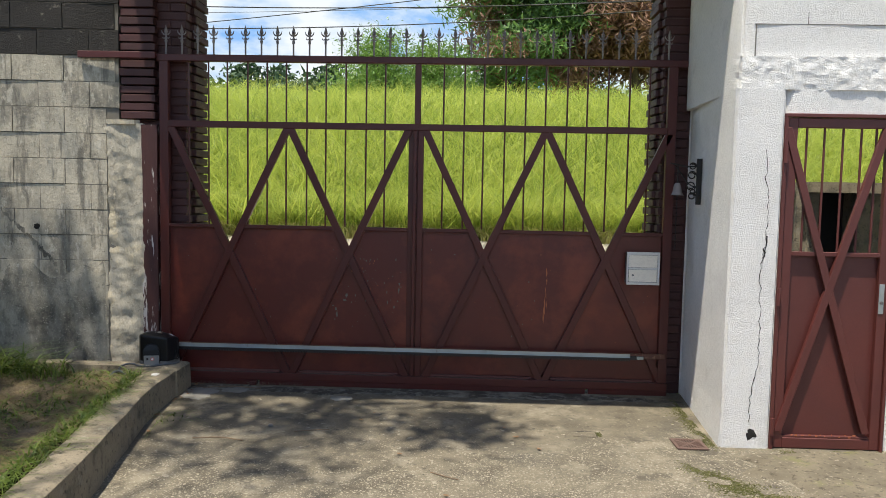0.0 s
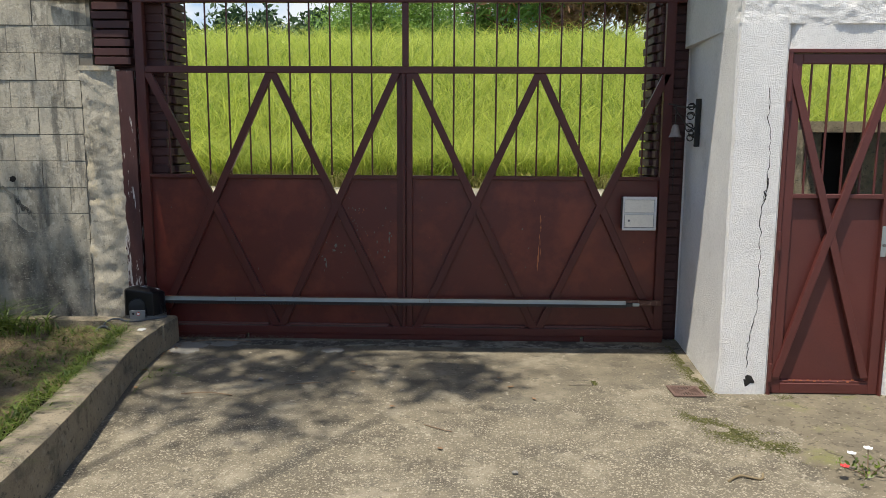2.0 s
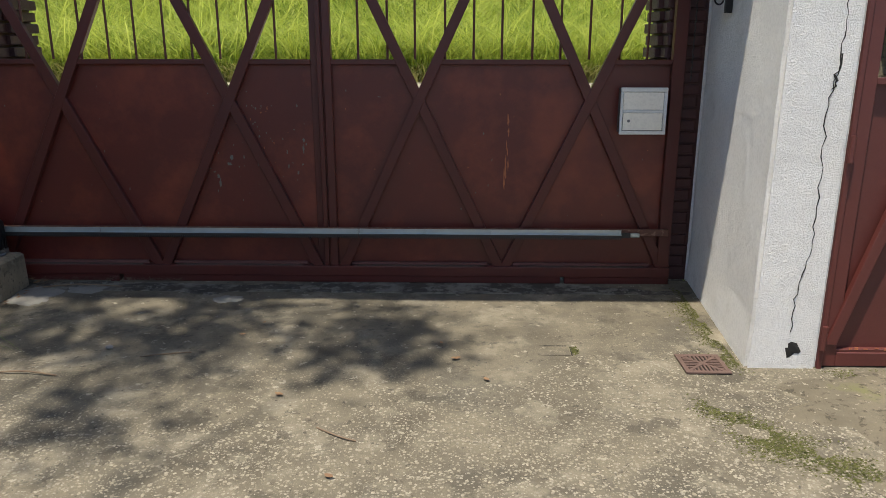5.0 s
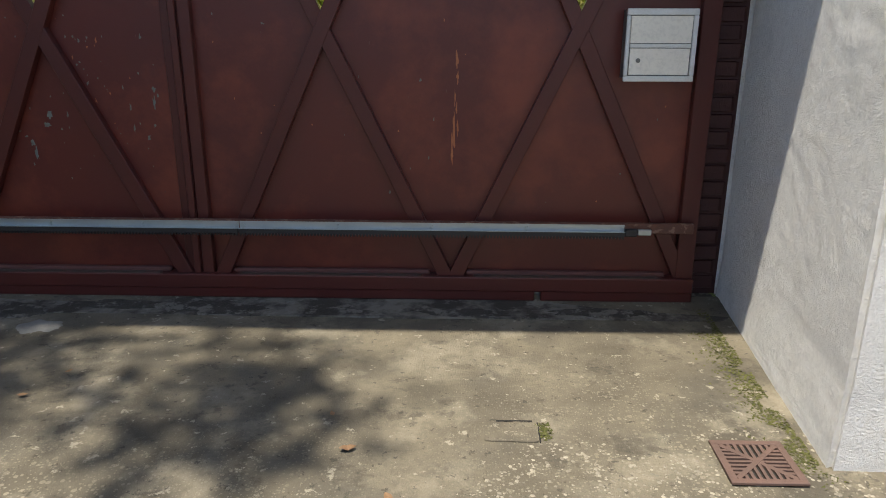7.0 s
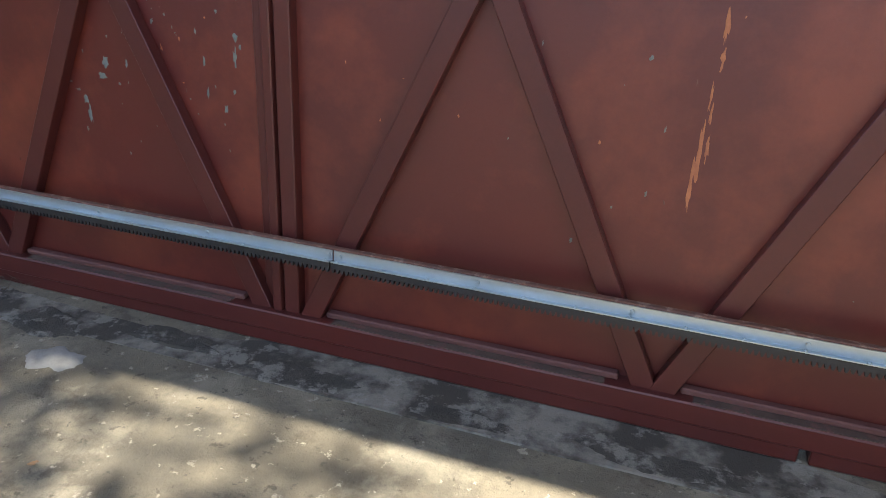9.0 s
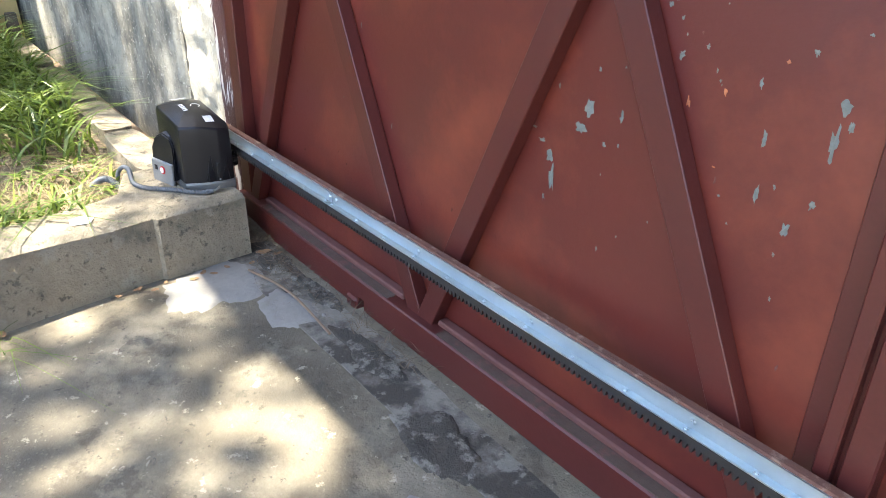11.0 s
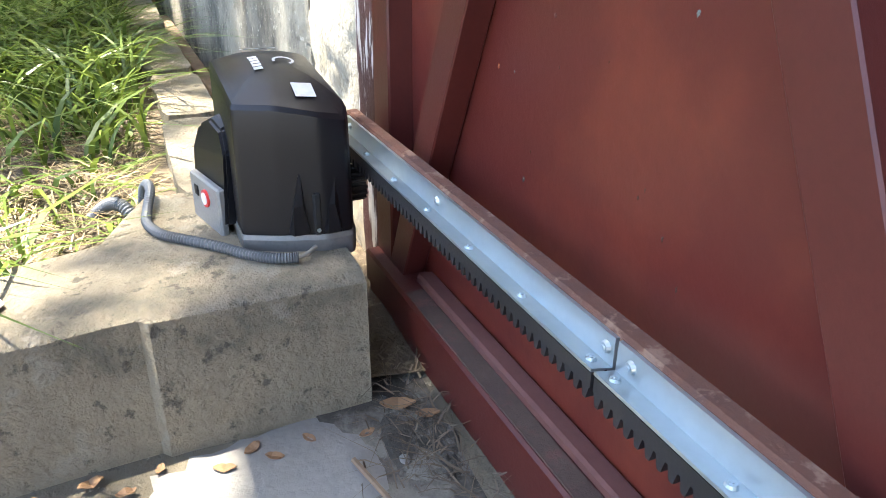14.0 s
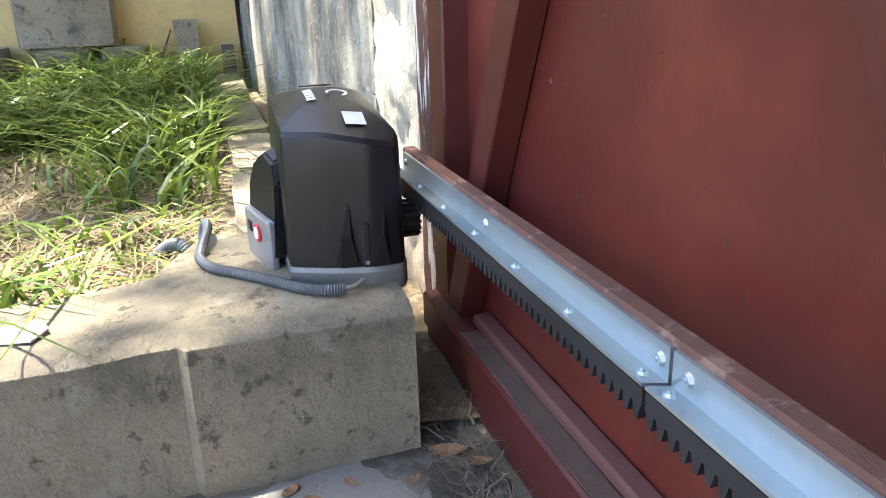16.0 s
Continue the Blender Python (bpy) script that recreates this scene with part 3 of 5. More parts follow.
pts = [(-1.10 + 0.42 * k / 40 + rng2.uniform(-0.012, 0.012), 1.34 - 0.42 * k / 40 + rng2.uniform(-0.015, 0.015)) for k in range(41)]
prev = None
for k, (px, pz) in enumerate(pts):
    q = rng2.uniform(0.006, 0.04)
    a, b = bm.verts.new((px, -0.0065, pz - q)), bm.verts.new((px, -0.0065, pz + q * 0.5))
    if prev:
        bm.faces.new((prev[0], a, b, prev[1]))
    prev = (a, b)
g = bmesh.ops.extrude_face_region(bm, geom=bm.faces[:])
for v in g["geom"]:
    if isinstance(v, bmesh.types.BMVert):
        v.co.y += 0.02
bmesh.ops.recalc_face_normals(bm, faces=bm.faces)
lw_part("mould_streak", bm, M_BLOCK_LOW, "black mould along a diagonal crack")

bm = rough_box(-6.5, -0.014, -0.3, -0.268, 0.03, 1.25, 0.045, 0.008, 33, fine=0.5)
for v in bm.verts:
    brim = 0.80 + 0.28 * noise.noise((v.co.x * 1.3, 0, 7)) + 0.16 * noise.noise((v.co.x * 5, v.co.z * 5, 3))
    v.co.y += 0.16 * min(0.15, max(0.0, v.co.z - brim))
lw_part("lower_render", bm, M_BLOCK_LOW, "damp blackened render at the wall's foot", True)
# ---- brick columns behind the gate ----
COLS = {}
for side, x0, x1, yf in (("left", -2.66, -2.155, 6.70), ("right", 1.555, 1.82, 6.70)):
    COLS[side] = solid("column_" + side, boxed(x0 + 0.02, yf + 0.012, -0.3, x1 - 0.02, yf + 0.40, 3.45), M_BRICK,
                       "dark brown painted brick gate column", "column", kind="structure")
part("painted_jamb", rough_box(-2.50, 6.632, -0.3, -2.372, 6.72, 2.02, 0.03, 0.006, 15, edge=0.004), M_BRICK_PEEL, COLS["left"], "peeling brown paint over white plaster", True)
part("guide_beam", boxed(-2.97, 6.575, 2.525, -2.36, 6.597, 2.575, 0.003), M_GATE_BAR, COLS["left"], "brown steel guide beam")

# ---- roof over the gate, and walls that close the yard ----
solid("gate_roof", boxed(-2.62, 5.52, 3.45, 2.0, 7.2, 3.60, 0.02), M_KERB, "concrete slab roof over the gateway", "roof", kind="structure")
solid("wall_back", boxed(-5.4, -14.2, -0.3, 7.2, -14.0, 2.4), M_WHITE, "plain white yard wall", "wall", kind="structure")
solid("wall_side", boxed(6.8, -14.0, -0.3, 7.0, 5.5, 2.4), M_WHITE, "plain white yard wall", "wall", kind="structure")
solid("wall_yellow", rough_box(-5.3, -14.0, -0.3, -5.0, 6.49, 2.5, 0.25, 0.01, 1), M_YELLOW, "stained ochre yellow rendered wall", "wall", kind="structure")

# ---- kerb, threshold and patches ----
bm = bmesh.new()
prof = [(6.503, -2.078, -2.46), (6.26, -2.076, -2.46), (6.235, -2.076, -2.40), (6.225, -2.088, -2.38), (6.19, -2.086, -2.29), (5.9, -2.072, -2.24), (5.6, -2.042, -2.21), (5.2, -1.965, -2.135), (4.6, -1.852, -2.02), (4.2, -1.78, -1.95), (3.0, -1.62, -1.79), (1.5, -1.40, -1.57), (-4, -0.6, -0.77)]
rows = []
for (ya, ra, la), (yb, rb, lb) in zip(prof, prof[1:]):
    n = max(2, int((ya - yb) / 0.06)) if ya > 3.2 else 4
    for k in range(n):
        t = k / n
        y, xr, xl = ya + (yb - ya) * t, ra + (rb - ra) * t, la + (lb - la) * t
        w1, w2 = 0.006 * noise.noise((y * 4, 1, 0)) + 0.004 * noise.noise((y * 17, 1, 0)), 0.007 * noise.noise((y * 4, 5, 0)) + 0.004 * noise.noise((y * 19, 6, 0))
        zt = 0.181 if y > 6.15 else 0.178 + 0.005 * noise.noise((y * 3, 2, 2))
        rows.append([bm.verts.new(p) for p in ((xr + 0.014 + w1, y, -0.25), (xr + 0.013 + w1, y, 0.0), (xr + 0.010 + 0.3 * w1, y, 0.09), (xr + 0.007 + 0.5 * w2, y, zt - 0.014), (xr - 0.012 + w2, y, zt - 0.002), ((xr * 2 + xl) / 3, y, zt + 0.002), (xl + w1, y, zt), (xl - 0.012, y, 0.05), (xl - 0.02, y, -0.25))])
m9 = len(rows[0])
for a, b in zip(rows, rows[1:]):
    for k in range(m9):
        bm.faces.new((a[k], a[(k + 1) % m9], b[(k + 1) % m9], b[k]))
bm.faces.new(rows[0])
bm.faces.new(rows[-1][::-1])
bmesh.ops.recalc_face_normals(bm, faces=bm.faces)
kerb = solid("kerb", bm, M_KERB, "worn raised concrete kerb along the drive", "kerb", kind="structure", smooth=True)
# low strip along the wall, behind the motor, in uneven pieces
for k, (xa, xb, dz, dy) in enumerate(((-2.46, -2.95, 0.0, 0.0), (-2.96, -3.42, 0.004, 0.010), (-3.43, -4.15, 0.012, 0.004), (-4.16, -4.98, 0.03, 0.0))):
    part("strip_piece", rough_box(xb, 6.322 + dy, -0.2, xa, 6.448 + dy, 0.175 + dz, 0.05, 0.008, 30 + k, edge=0.01), M_KERB, kerb, smooth=True)
solid("guide_rail", beam(bmesh.new(), (0, 0), (0, 2.2), 0.045, -0.02, 0.02, 0.004), M_TWIG, "brown rusted guide rail lying in the wall slot", "rail")
bpy.data.objects["guide_rail"].matrix_basis = Matrix.Translation((-2.55, 6.54, 0.035)) @ Matrix.Rotation(radians(-87.4), 4, "Y") @ Matrix.Rotation(radians(1.5), 4, "X")
solid("gate_track_floor", sheet(-5.1, -2.09, 6.30, 6.70, 120, 8, lambda x, y: 0.0 + 0.02 * noise.noise((x * 5, y * 5, 1)) + 0.045 * max(0, -2.5 - x)), M_SOIL, "sandy floor of the gate's slot along the wall", "ground", kind="structure", smooth=True)
part("threshold", rough_box(-2.55, 6.42, -0.2, 1.76, 6.75, -0.018, 0.05, 0.006, 40), M_SILL, bpy.data.objects["driveway"], "dirty cement threshold strip under the gate", True)


def blob(cx, cy, rx, ry, z_of, lift, seed, n=44, rings=5):
    """A flat patch with a ragged outline lying on the ground."""
    bm = bmesh.new()
    c = bm.verts.new((cx, cy, z_of(cx, cy) + lift))
    prev = None
    for j in range(1, rings + 1):
        ring = []
        for i in range(n):
            a = 2 * math.pi * i / n
            k = j / rings * (1 + 0.5 * noise.noise((math.cos(a) * 1.3 + seed, math.sin(a) * 1.3, seed)) + 0.18 * noise.noise((math.cos(a) * 6 + seed, math.sin(a) * 6, seed)) + 0.14 * noise.noise((math.cos(a) * 14, math.sin(a) * 14, seed)))
            x, y = cx + rx * k * math.cos(a), cy + ry * k * math.sin(a)
            ring.append(bm.verts.new((x, y, z_of(x, y) + (lift if j < rings else -0.004))))
        for i in range(n):
            if prev:
                bm.faces.new((prev[i], ring[i], ring[(i + 1) % n], prev[(i + 1) % n]))
            else:
                bm.faces.new((c, ring[i], ring[(i + 1) % n]))
        prev = ring
    return bm


drive = bpy.data.objects["driveway"]
part("cement_patch", blob(-1.93, 6.34, 0.15, 0.16, drive_z, 0.004, 3), M_PALE, drive, "pale cement patch by the kerb", True)
part("cement_patch", blob(-1.70, 6.44, 0.13, 0.07, drive_z, 0.004, 7), M_PALE, drive, "pale cement patch", True)
part("cement_patch", blob(-0.84, 6.30, 0.085, 0.06, drive_z, 0.005, 9), M_PALE, drive, "small pale cement patch", True)
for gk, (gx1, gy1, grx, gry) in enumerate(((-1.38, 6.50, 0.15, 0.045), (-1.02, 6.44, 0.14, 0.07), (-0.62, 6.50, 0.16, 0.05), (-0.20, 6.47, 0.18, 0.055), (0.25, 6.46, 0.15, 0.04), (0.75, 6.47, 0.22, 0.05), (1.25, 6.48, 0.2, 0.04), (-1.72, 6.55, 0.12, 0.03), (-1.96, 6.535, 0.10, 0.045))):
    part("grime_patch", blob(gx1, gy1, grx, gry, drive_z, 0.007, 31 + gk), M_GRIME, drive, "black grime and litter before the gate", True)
part("dirt_patch", blob(2.9, 4.35, 1.35, 0.95, drive_z, 0.02, 12, 40, 9), M_DIRT, drive, "sandy mossy dirt before the door", True)
part("dirt_patch", blob(2.35, 5.2, 0.65, 0.28, drive_z, 0.024, 14, 30, 6), M_DIRT, drive, "sandy dirt at the door's foot", True)

# ---- the sliding gate ----
GY0, GP = 6.612, 6.650
V_X = (-1.80, -0.857, 0.198, 1.140)
gate = thing("sliding_gate", (-0.33, 6.62, -0.02), "maroon painted steel sliding gate with crossed bars and spear tops", "gate")
part("left_stile", boxed(-2.345, GY0, 0.0, -2.276, GP + 0.012, 2.55, 0.003), M_GATE_BAR, gate)
part("right_stile", boxed(1.578, GY0, 0.0, 1.648, GP + 0.012, 2.55, 0.003), M_GATE_BAR, gate)
part("middle_stile", boxed(-0.354, GY0 - 0.004, 0.03, -0.328, GP + 0.012, 2.006, 0.003), M_GATE_BAR, gate)
part("middle_stile", boxed(-0.320, GY0 + 0.002, 0.03, -0.276, GP + 0.012, 2.006, 0.003), M_GATE_BAR, gate)
part("stile_flange", boxed(-0.394, GP - 0.010, 0.03, -0.354, GP + 0.008, 2.006, 0.002), M_GATE_BAR, gate)
part("stile_filler", boxed(-0.328, GY0 + 0.016, 0.03, -0.320, GP + 0.008, 2.006), M_GATE_BAR, gate)
part("upper_post", boxed(-0.350, GY0, 2.056, -0.303, GP, 2.512, 0.003), M_GATE_BAR, gate)
part("top_rail", boxed(-2.365, GY0 - 0.004, 2.512, 1.72, GP + 0.005, 2.564, 0.004), M_GATE_BAR, gate)
part("middle_rail", boxed(-2.276, GY0 - 0.002, 2.006, 1.578, GP, 2.056, 0.003), M_GATE_BAR, gate)
part("bottom_rail", boxed(-2.345, 6.589, 0.024, 1.648, GP + 0.012, 0.083, 0.004), M_GATE_BAR, gate, "dusty maroon bottom rail")
for xa, xb in ((-2.345, -1.575), (-1.550, 1.02), (1.045, 1.648)):
    part("lower_rail", boxed(xa, 6.595, -0.016, xb, GP + 0.006, 0.026, 0.003), M_GATE_BAR, gate)
part("rail_foot", boxed(-1.63, 6.587, -0.03, -1.575, GY0 + 0.03, 0.012, 0.006), M_GATE_BAR, gate)
for xa, xb in ((-2.276, -0.392), (-0.280, 1.578)):
    top = [(xa, 1.238)]
    ends = [xa]
    for vx in V_X:
        if xa < vx < xb:
            top += [(vx - 0.094, 1.238), (vx, 1.07), (vx + 0.094, 1.238)]
            ends += [vx - 0.092, vx + 0.092]
    ends.append(xb)
    top.append((xb, 1.238))
    bm = bmesh.new()
    f = bm.faces.new([bm.verts.new((x, GP, z)) for x, z in [(xb, 0.07), (xa, 0.07)] + top])
    g = bmesh.ops.extrude_face_region(bm, geom=[f])
    for v in g["geom"]:
        if isinstance(v, bmesh.types.BMVert):
            v.co.y += 0.004
    bmesh.ops.recalc_face_normals(bm, faces=bm.faces)
    part("sheet_panel", bm, M_GATE, gate, "maroon sheet-steel panel with chipped paint")
    for ea, eb in zip(ends[::2], ends[1::2]):
        part("panel_rail", boxed(ea, GY0 + 0.006, 1.224, eb, GP - 0.001, 1.252, 0.003), M_GATE_BAR, gate)
for i, vx in enumerate(V_X):
    for s in (-1, 1):
        part("diagonal_bar", beam(bmesh.new(), (vx + s * 0.460, 2.006), (vx - s * (0.466 if s < 0 else (0.458 if i == 0 else 0.440)), 0.075), 0.055, GY0 + (0.0 if s > 0 else 0.0016), GP - 0.0012), M_GATE_BAR, gate)
    part("bead", boxed(vx - 0.395, 6.622, 0.082, vx + 0.40, GP - 0.0005, 0.099, 0.004), M_DUSTY, gate, "dusty raised strip")
    part("dust_layer", rough_box(vx - 0.385, 6.594, 0.081, vx + 0.39, 6.6215, 0.0855, 0.02, 0.0012, 80 + i), M_DUST, gate, "grey dust lying on the rail's ledge")
bar_low = mesh_of("upright_bar", rod(bmesh.new(), (0, GP - 0.010, 1.252), (0, GP - 0.010, 2.006), 0.0068, sides=8), M_GATE_BAR)
bar_high = mesh_of("upright_bar", rod(bmesh.new(), (0, GP - 0.010, 2.056), (0, GP - 0.010, 2.512), 0.0068, sides=8), M_GATE_BAR)
for x_first, step in ((-2.122, 0.1545), (-0.128, 0.1575)):
    for i in range(11):
        for me in (bar_low, bar_high):
            ob = part("upright_bar", me, M_GATE_BAR, gate)
            ob.location.x = x_first + step * i + 0.004 * math.sin(i * 2.3)


def spear():
    bm = bmesh.new()
    y, z = GP - 0.02, 2.564
    rod(bm, (0, y, z), (0, y, z + 0.10), 0.007, sides=6)
    rod(bm, (0, y, z + 0.092), (0, y, z + 0.110), 0.011, 0.011, 6)
    rod(bm, (0, y, z + 0.110), (0, y, z + 0.150), 0.009, 0.006, 6)
    rod(bm, (0, y, z + 0.150), (0, y, z + 0.172), 0.006, 0.016, 4)
    rod(bm, (0, y, z + 0.172), (0, y, z + 0.228), 0.016, 0.001, 4)
    for s in (-1, 1):
        tube(bm, [(0, y, z + 0.148), (s * 0.017, y, z + 0.153), (s * 0.030, y, z + 0.166), (s * 0.034, y, z + 0.184)], [0.006, 0.006, 0.005, 0.002], 5)
        tube(bm, [(0, y, z + 0.132), (s * 0.015, y, z + 0.122), (s * 0.026, y, z + 0.127), (s * 0.024, y, z + 0.138)], [0.005, 0.005, 0.004, 0.002], 5)
    return bm


spear_mesh = mesh_of("spear_top", spear(), M_SPEAR)
for i in range(-1, 31):
    ob = part("spear_top", spear_mesh, M_SPEAR, gate, "dull cast-iron spear top")
    ob.location.x = -2.17 + 0.1248 * i


def chip(x, z, rx, rz, seed, y=GP - 0.0006, mat=M_CHIP):
    """A flake of missing paint: a ragged scale a hair off the sheet."""
    bm = bmesh.new()
    n = 18
    c = bm.verts.new((x, y - 0.0006, z))
    ring = []
    for i in range(n):
        a = 2 * math.pi * i / n
        k = 1 + 1.0 * noise.noise((math.cos(a) * 1.7 + seed * 3.1, math.sin(a) * 1.7, seed)) + 0.5 * noise.noise((math.cos(a) * 5 + seed, math.sin(a) * 5, seed))
        ring.append(bm.verts.new((x + rx * k * math.cos(a), y, z + rz * k * math.sin(a))))
    for i in range(n):
        bm.faces.new((c, ring[(i + 1) % n], ring[i]))
    return part("paint_chip", bm, mat, gate)


for k, (x, z, rx, rz) in enumerate(((-0.944, 0.560, 0.020, 0.050), (-0.955, 0.60, 0.026, 0.022), (-0.975, 0.625, 0.022, 0.008), (-0.998, 0.645, 0.018, 0.006), (-0.962, 0.515, 0.008, 0.022), (-0.869, 0.71, 0.024, 0.040), (-0.885, 0.672, 0.034, 0.024), (-0.80, 0.71, 0.010, 0.022),
                                    (-0.452, 0.808, 0.018, 0.022), (-0.456, 0.755, 0.016, 0.060), (-0.440, 0.785, 0.012, 0.018), (-0.493, 0.623, 0.016, 0.022), (-0.464, 0.668, 0.012, 0.014), (-0.83, 0.655, 0.012, 0.012),
                                    (-0.80, 0.66, 0.006, 0.008), (-0.83, 0.60, 0.004, 0.005), (-0.78, 0.50, 0.006, 0.007), (-0.72, 0.55, 0.004, 0.005), (-0.82, 0.46, 0.006, 0.012), (-0.66, 0.52, 0.004, 0.006),
                                    (-0.74, 0.70, 0.004, 0.005), (-0.55, 0.74, 0.010, 0.022), (-0.545, 0.66, 0.009, 0.035), (-0.58, 0.60, 0.005, 0.006), (-0.60, 0.56, 0.008, 0.008), (-0.50, 0.58, 0.005, 0.008), (-0.63, 0.80, 0.003, 0.004),
                                    (-0.78, 0.84, 0.004, 0.004), (-0.70, 0.86, 0.004, 0.005), (-1.70, 0.36, 0.004, 0.008), (-1.52, 0.50, 0.002, 0.006), (-0.02, 1.05, 0.02, 0.008), (0.33, 0.86, 0.005, 0.012),
                                    (-1.936, 0.335, 0.008, 0.010), (-1.925, 0.37, 0.0035, 0.004), (-1.738, 0.384, 0.004, 0.006), (-1.73, 0.393, 0.003, 0.005), (-1.674, 0.324, 0.003, 0.008), (-1.88, 0.47, 0.002, 0.004), (-1.80, 0.49, 0.0025, 0.003), (1.33, 0.66, 0.006, 0.008))):
    chip(x, z, rx * 0.36, rz * 0.40, k, mat=M_CHIP if x > -1.3 else M_DUST)
for k, (x, z, rx, rz) in enumerate(((0.700, 0.92, 0.008, 0.035), (0.704, 0.86, 0.006, 0.02), (0.694, 0.78, 0.004, 0.03), (0.690, 0.66, 0.008, 0.06), (0.684, 0.58, 0.006, 0.05), (0.705, 0.67, 0.006, 0.03), (0.70, 0.74, 0.004, 0.02))):
    chip(x, z, rx * 0.7, rz, 60 + k, mat=M_CHIP_RUST)

rc = random.Random(12)
for k in range(70):
    x, z = rc.uniform(-2.2, 1.5), rc.uniform(0.36, 1.18)
    chip(x, z, rc.uniform(0.0012, 0.0035), rc.uniform(0.0012, 0.006), 200 + k, mat=rc.choice((M_CHIP, M_DUSTY, M_CHIP_RUST)))
for k in range(26):
    chip(rc.uniform(-2.2, 1.5), rc.uniform(0.0, 0.05), rc.uniform(0.002, 0.006), rc.uniform(0.002, 0.004), 300 + k, y=GY0 - 0.0068, mat=M_CHIP_RUST)
rc = random.Random(44)
for k in range(46):
    cx0, cz0 = rc.choice(((-0.62, 0.66), (-0.75, 1.0), (-0.6, 0.9), (0.5, 0.6)))
    r0 = rc.uniform(0.0015, 0.0045)
    chip(cx0 - 0.05 + rc.gauss(0, 0.09), min(1.0, max(0.34, cz0 + rc.gauss(0, 0.12))), r0, r0 * rc.uniform(0.8, 2.6), 300 + k, mat=M_CHIP_RUST if k % 4 == 0 else M_CHIP)
# drive rail and zinc rack on the gate
RZ = 0.318
for x in (-2.15, -1.44, -1.21, -0.49, -0.33, 0.56, 0.78, 1.50):
    part("rail_tab", boxed(x - 0.02, 6.5925, 0.282, x + 0.02, GY0 + 0.001, 0.298), M_RUST, gate)
part("drive_rail", boxed(-2.365, 6.571, 0.278, 1.62, 6.592, RZ, 0.003), M_RUST, gate, "rusty steel drive rail")


def bolt_bm(r, h):
    bm = bmesh.new()
    bmesh.ops.create_cone(bm, cap_ends=True, segments=12, radius1=r, radius2=r * 0.72, depth=h)
    rod(bm, (0, 0, h * 0.4), (0, 0, h * 0.9), r * 0.4, sides=6)
    return bm


bolt_mesh = mesh_of("bolt", bolt_bm(0.0052, 0.0035), M_ZINC, False)
screw_mesh = mesh_of("bolt", bolt_bm(0.006, 0.0035), M_ZINC, False)
for i, (xa, xb) in enumerate(((-2.345, -1.6425), (-1.6385, -0.1455), (-0.1415, 1.352))):
    bm = bmesh.new()
    box(bm, xa, 6.567, 0.286, xb, 6.5707, 0.314)
    vs = [bm.verts.new((x, y, z)) for x in (xa, xb) for y, z in ((6.5465, 0.2885), (6.5465, 0.2915), (6.5705, 0.2865), (6.5705, 0.2835))]
    for f in ((0, 1, 2, 3), (7, 6, 5, 4), (0, 4, 5, 1), (1, 5, 6, 2), (2, 6, 7, 3), (3, 7, 4, 0)):
        bm.faces.new([vs[q] for q in f])
    bmesh.ops.recalc_face_normals(bm, faces=bm.faces)
    rack = part("gear_rack", bm, M_ZINC, gate, "zinc-plated angle of the gear rack")
    bm = bmesh.new()
    box(bm, xa, 6.5475, 0.2725, xb, 6.562, 0.2865)
    n = int((xb - xa) / 0.0126)
    for k in range(n):
        x = xa + (k + 0.5) * (xb - xa) / n
        vs = [bm.verts.new(p) for y in (6.5475, 6.562) for p in ((x - 0.0052, y, 0.273), (x - 0.0022, y, 0.261), (x + 0.0022, y, 0.261), (x + 0.0052, y, 0.273))]
        for f in ((0, 1, 2, 3), (7, 6, 5, 4), (0, 4, 5, 1), (1, 5, 6, 2), (2, 6, 7, 3)):
            bm.faces.new([vs[q] for q in f])
    bmesh.ops.recalc_face_normals(bm, faces=bm.faces)
    part("tooth_strip", bm, M_NYLON, rack, "black nylon tooth strip")
    n = max(2, round((xb - xa) / 0.125))
    for k in range(n + 1):
        x = xa + 0.014 + (xb - xa - 0.028) * k / n
        ob = part("bolt", bolt_mesh, M_ZINC, rack)
        ob.location = (x, 6.5560, 0.2908)
        if k % 3 == 0:
            ob = part("bolt", screw_mesh, M_ZINC, rack)
            ob.location = (x + 0.004, 6.5655, 0.301)
            ob.rotation_euler = (radians(90), 0, 0)
part("rack_end", boxed(1.352, 6.548, 0.272, 1.40, 6.57, 0.30, 0.003), M_NYLON, gate, "black end stop of the rack")
part("rack_end", boxed(1.402, 6.556, 0.274, 1.455, 6.57, 0.298, 0.003), M_ZINC, gate, "zinc tip of the rack")

# ---- mailbox on the gate ----
mail = thing("mailbox", (1.425, 6.60, 0.86), "cream metal letter box with a pale frame fixed in the gate", "mailbox")
part("box_body", boxed(1.306, 6.566, 0.862, 1.545, 6.66, 1.102, 0.002), M_ALU, mail)
for a in ((1.300, 1.085, 1.551, 1.108), (1.300, 0.856, 1.551, 0.876), (1.300, 0.876, 1.314, 1.085), (1.534, 0.876, 1.551, 1.085)):
    part("frame_edge", boxed(a[0], 6.555, a[1], a[2], 6.572, a[3], 0.003), M_LABEL, mail, "pale grey aluminium frame")
part("upper_plate", boxed(1.316, 6.560, 0.990, 1.532, 6.5655, 1.083, 0.001), M_CREAM, mail)
part("dividing_strip", boxed(1.316, 6.556, 0.974, 1.532, 6.5655, 0.988, 0.002), M_LABEL, mail)
flap = part("lower_door", boxed(1.318, 6.558, 0.880, 1.530, 6.5655, 0.972, 0.001), M_CREAM, mail)
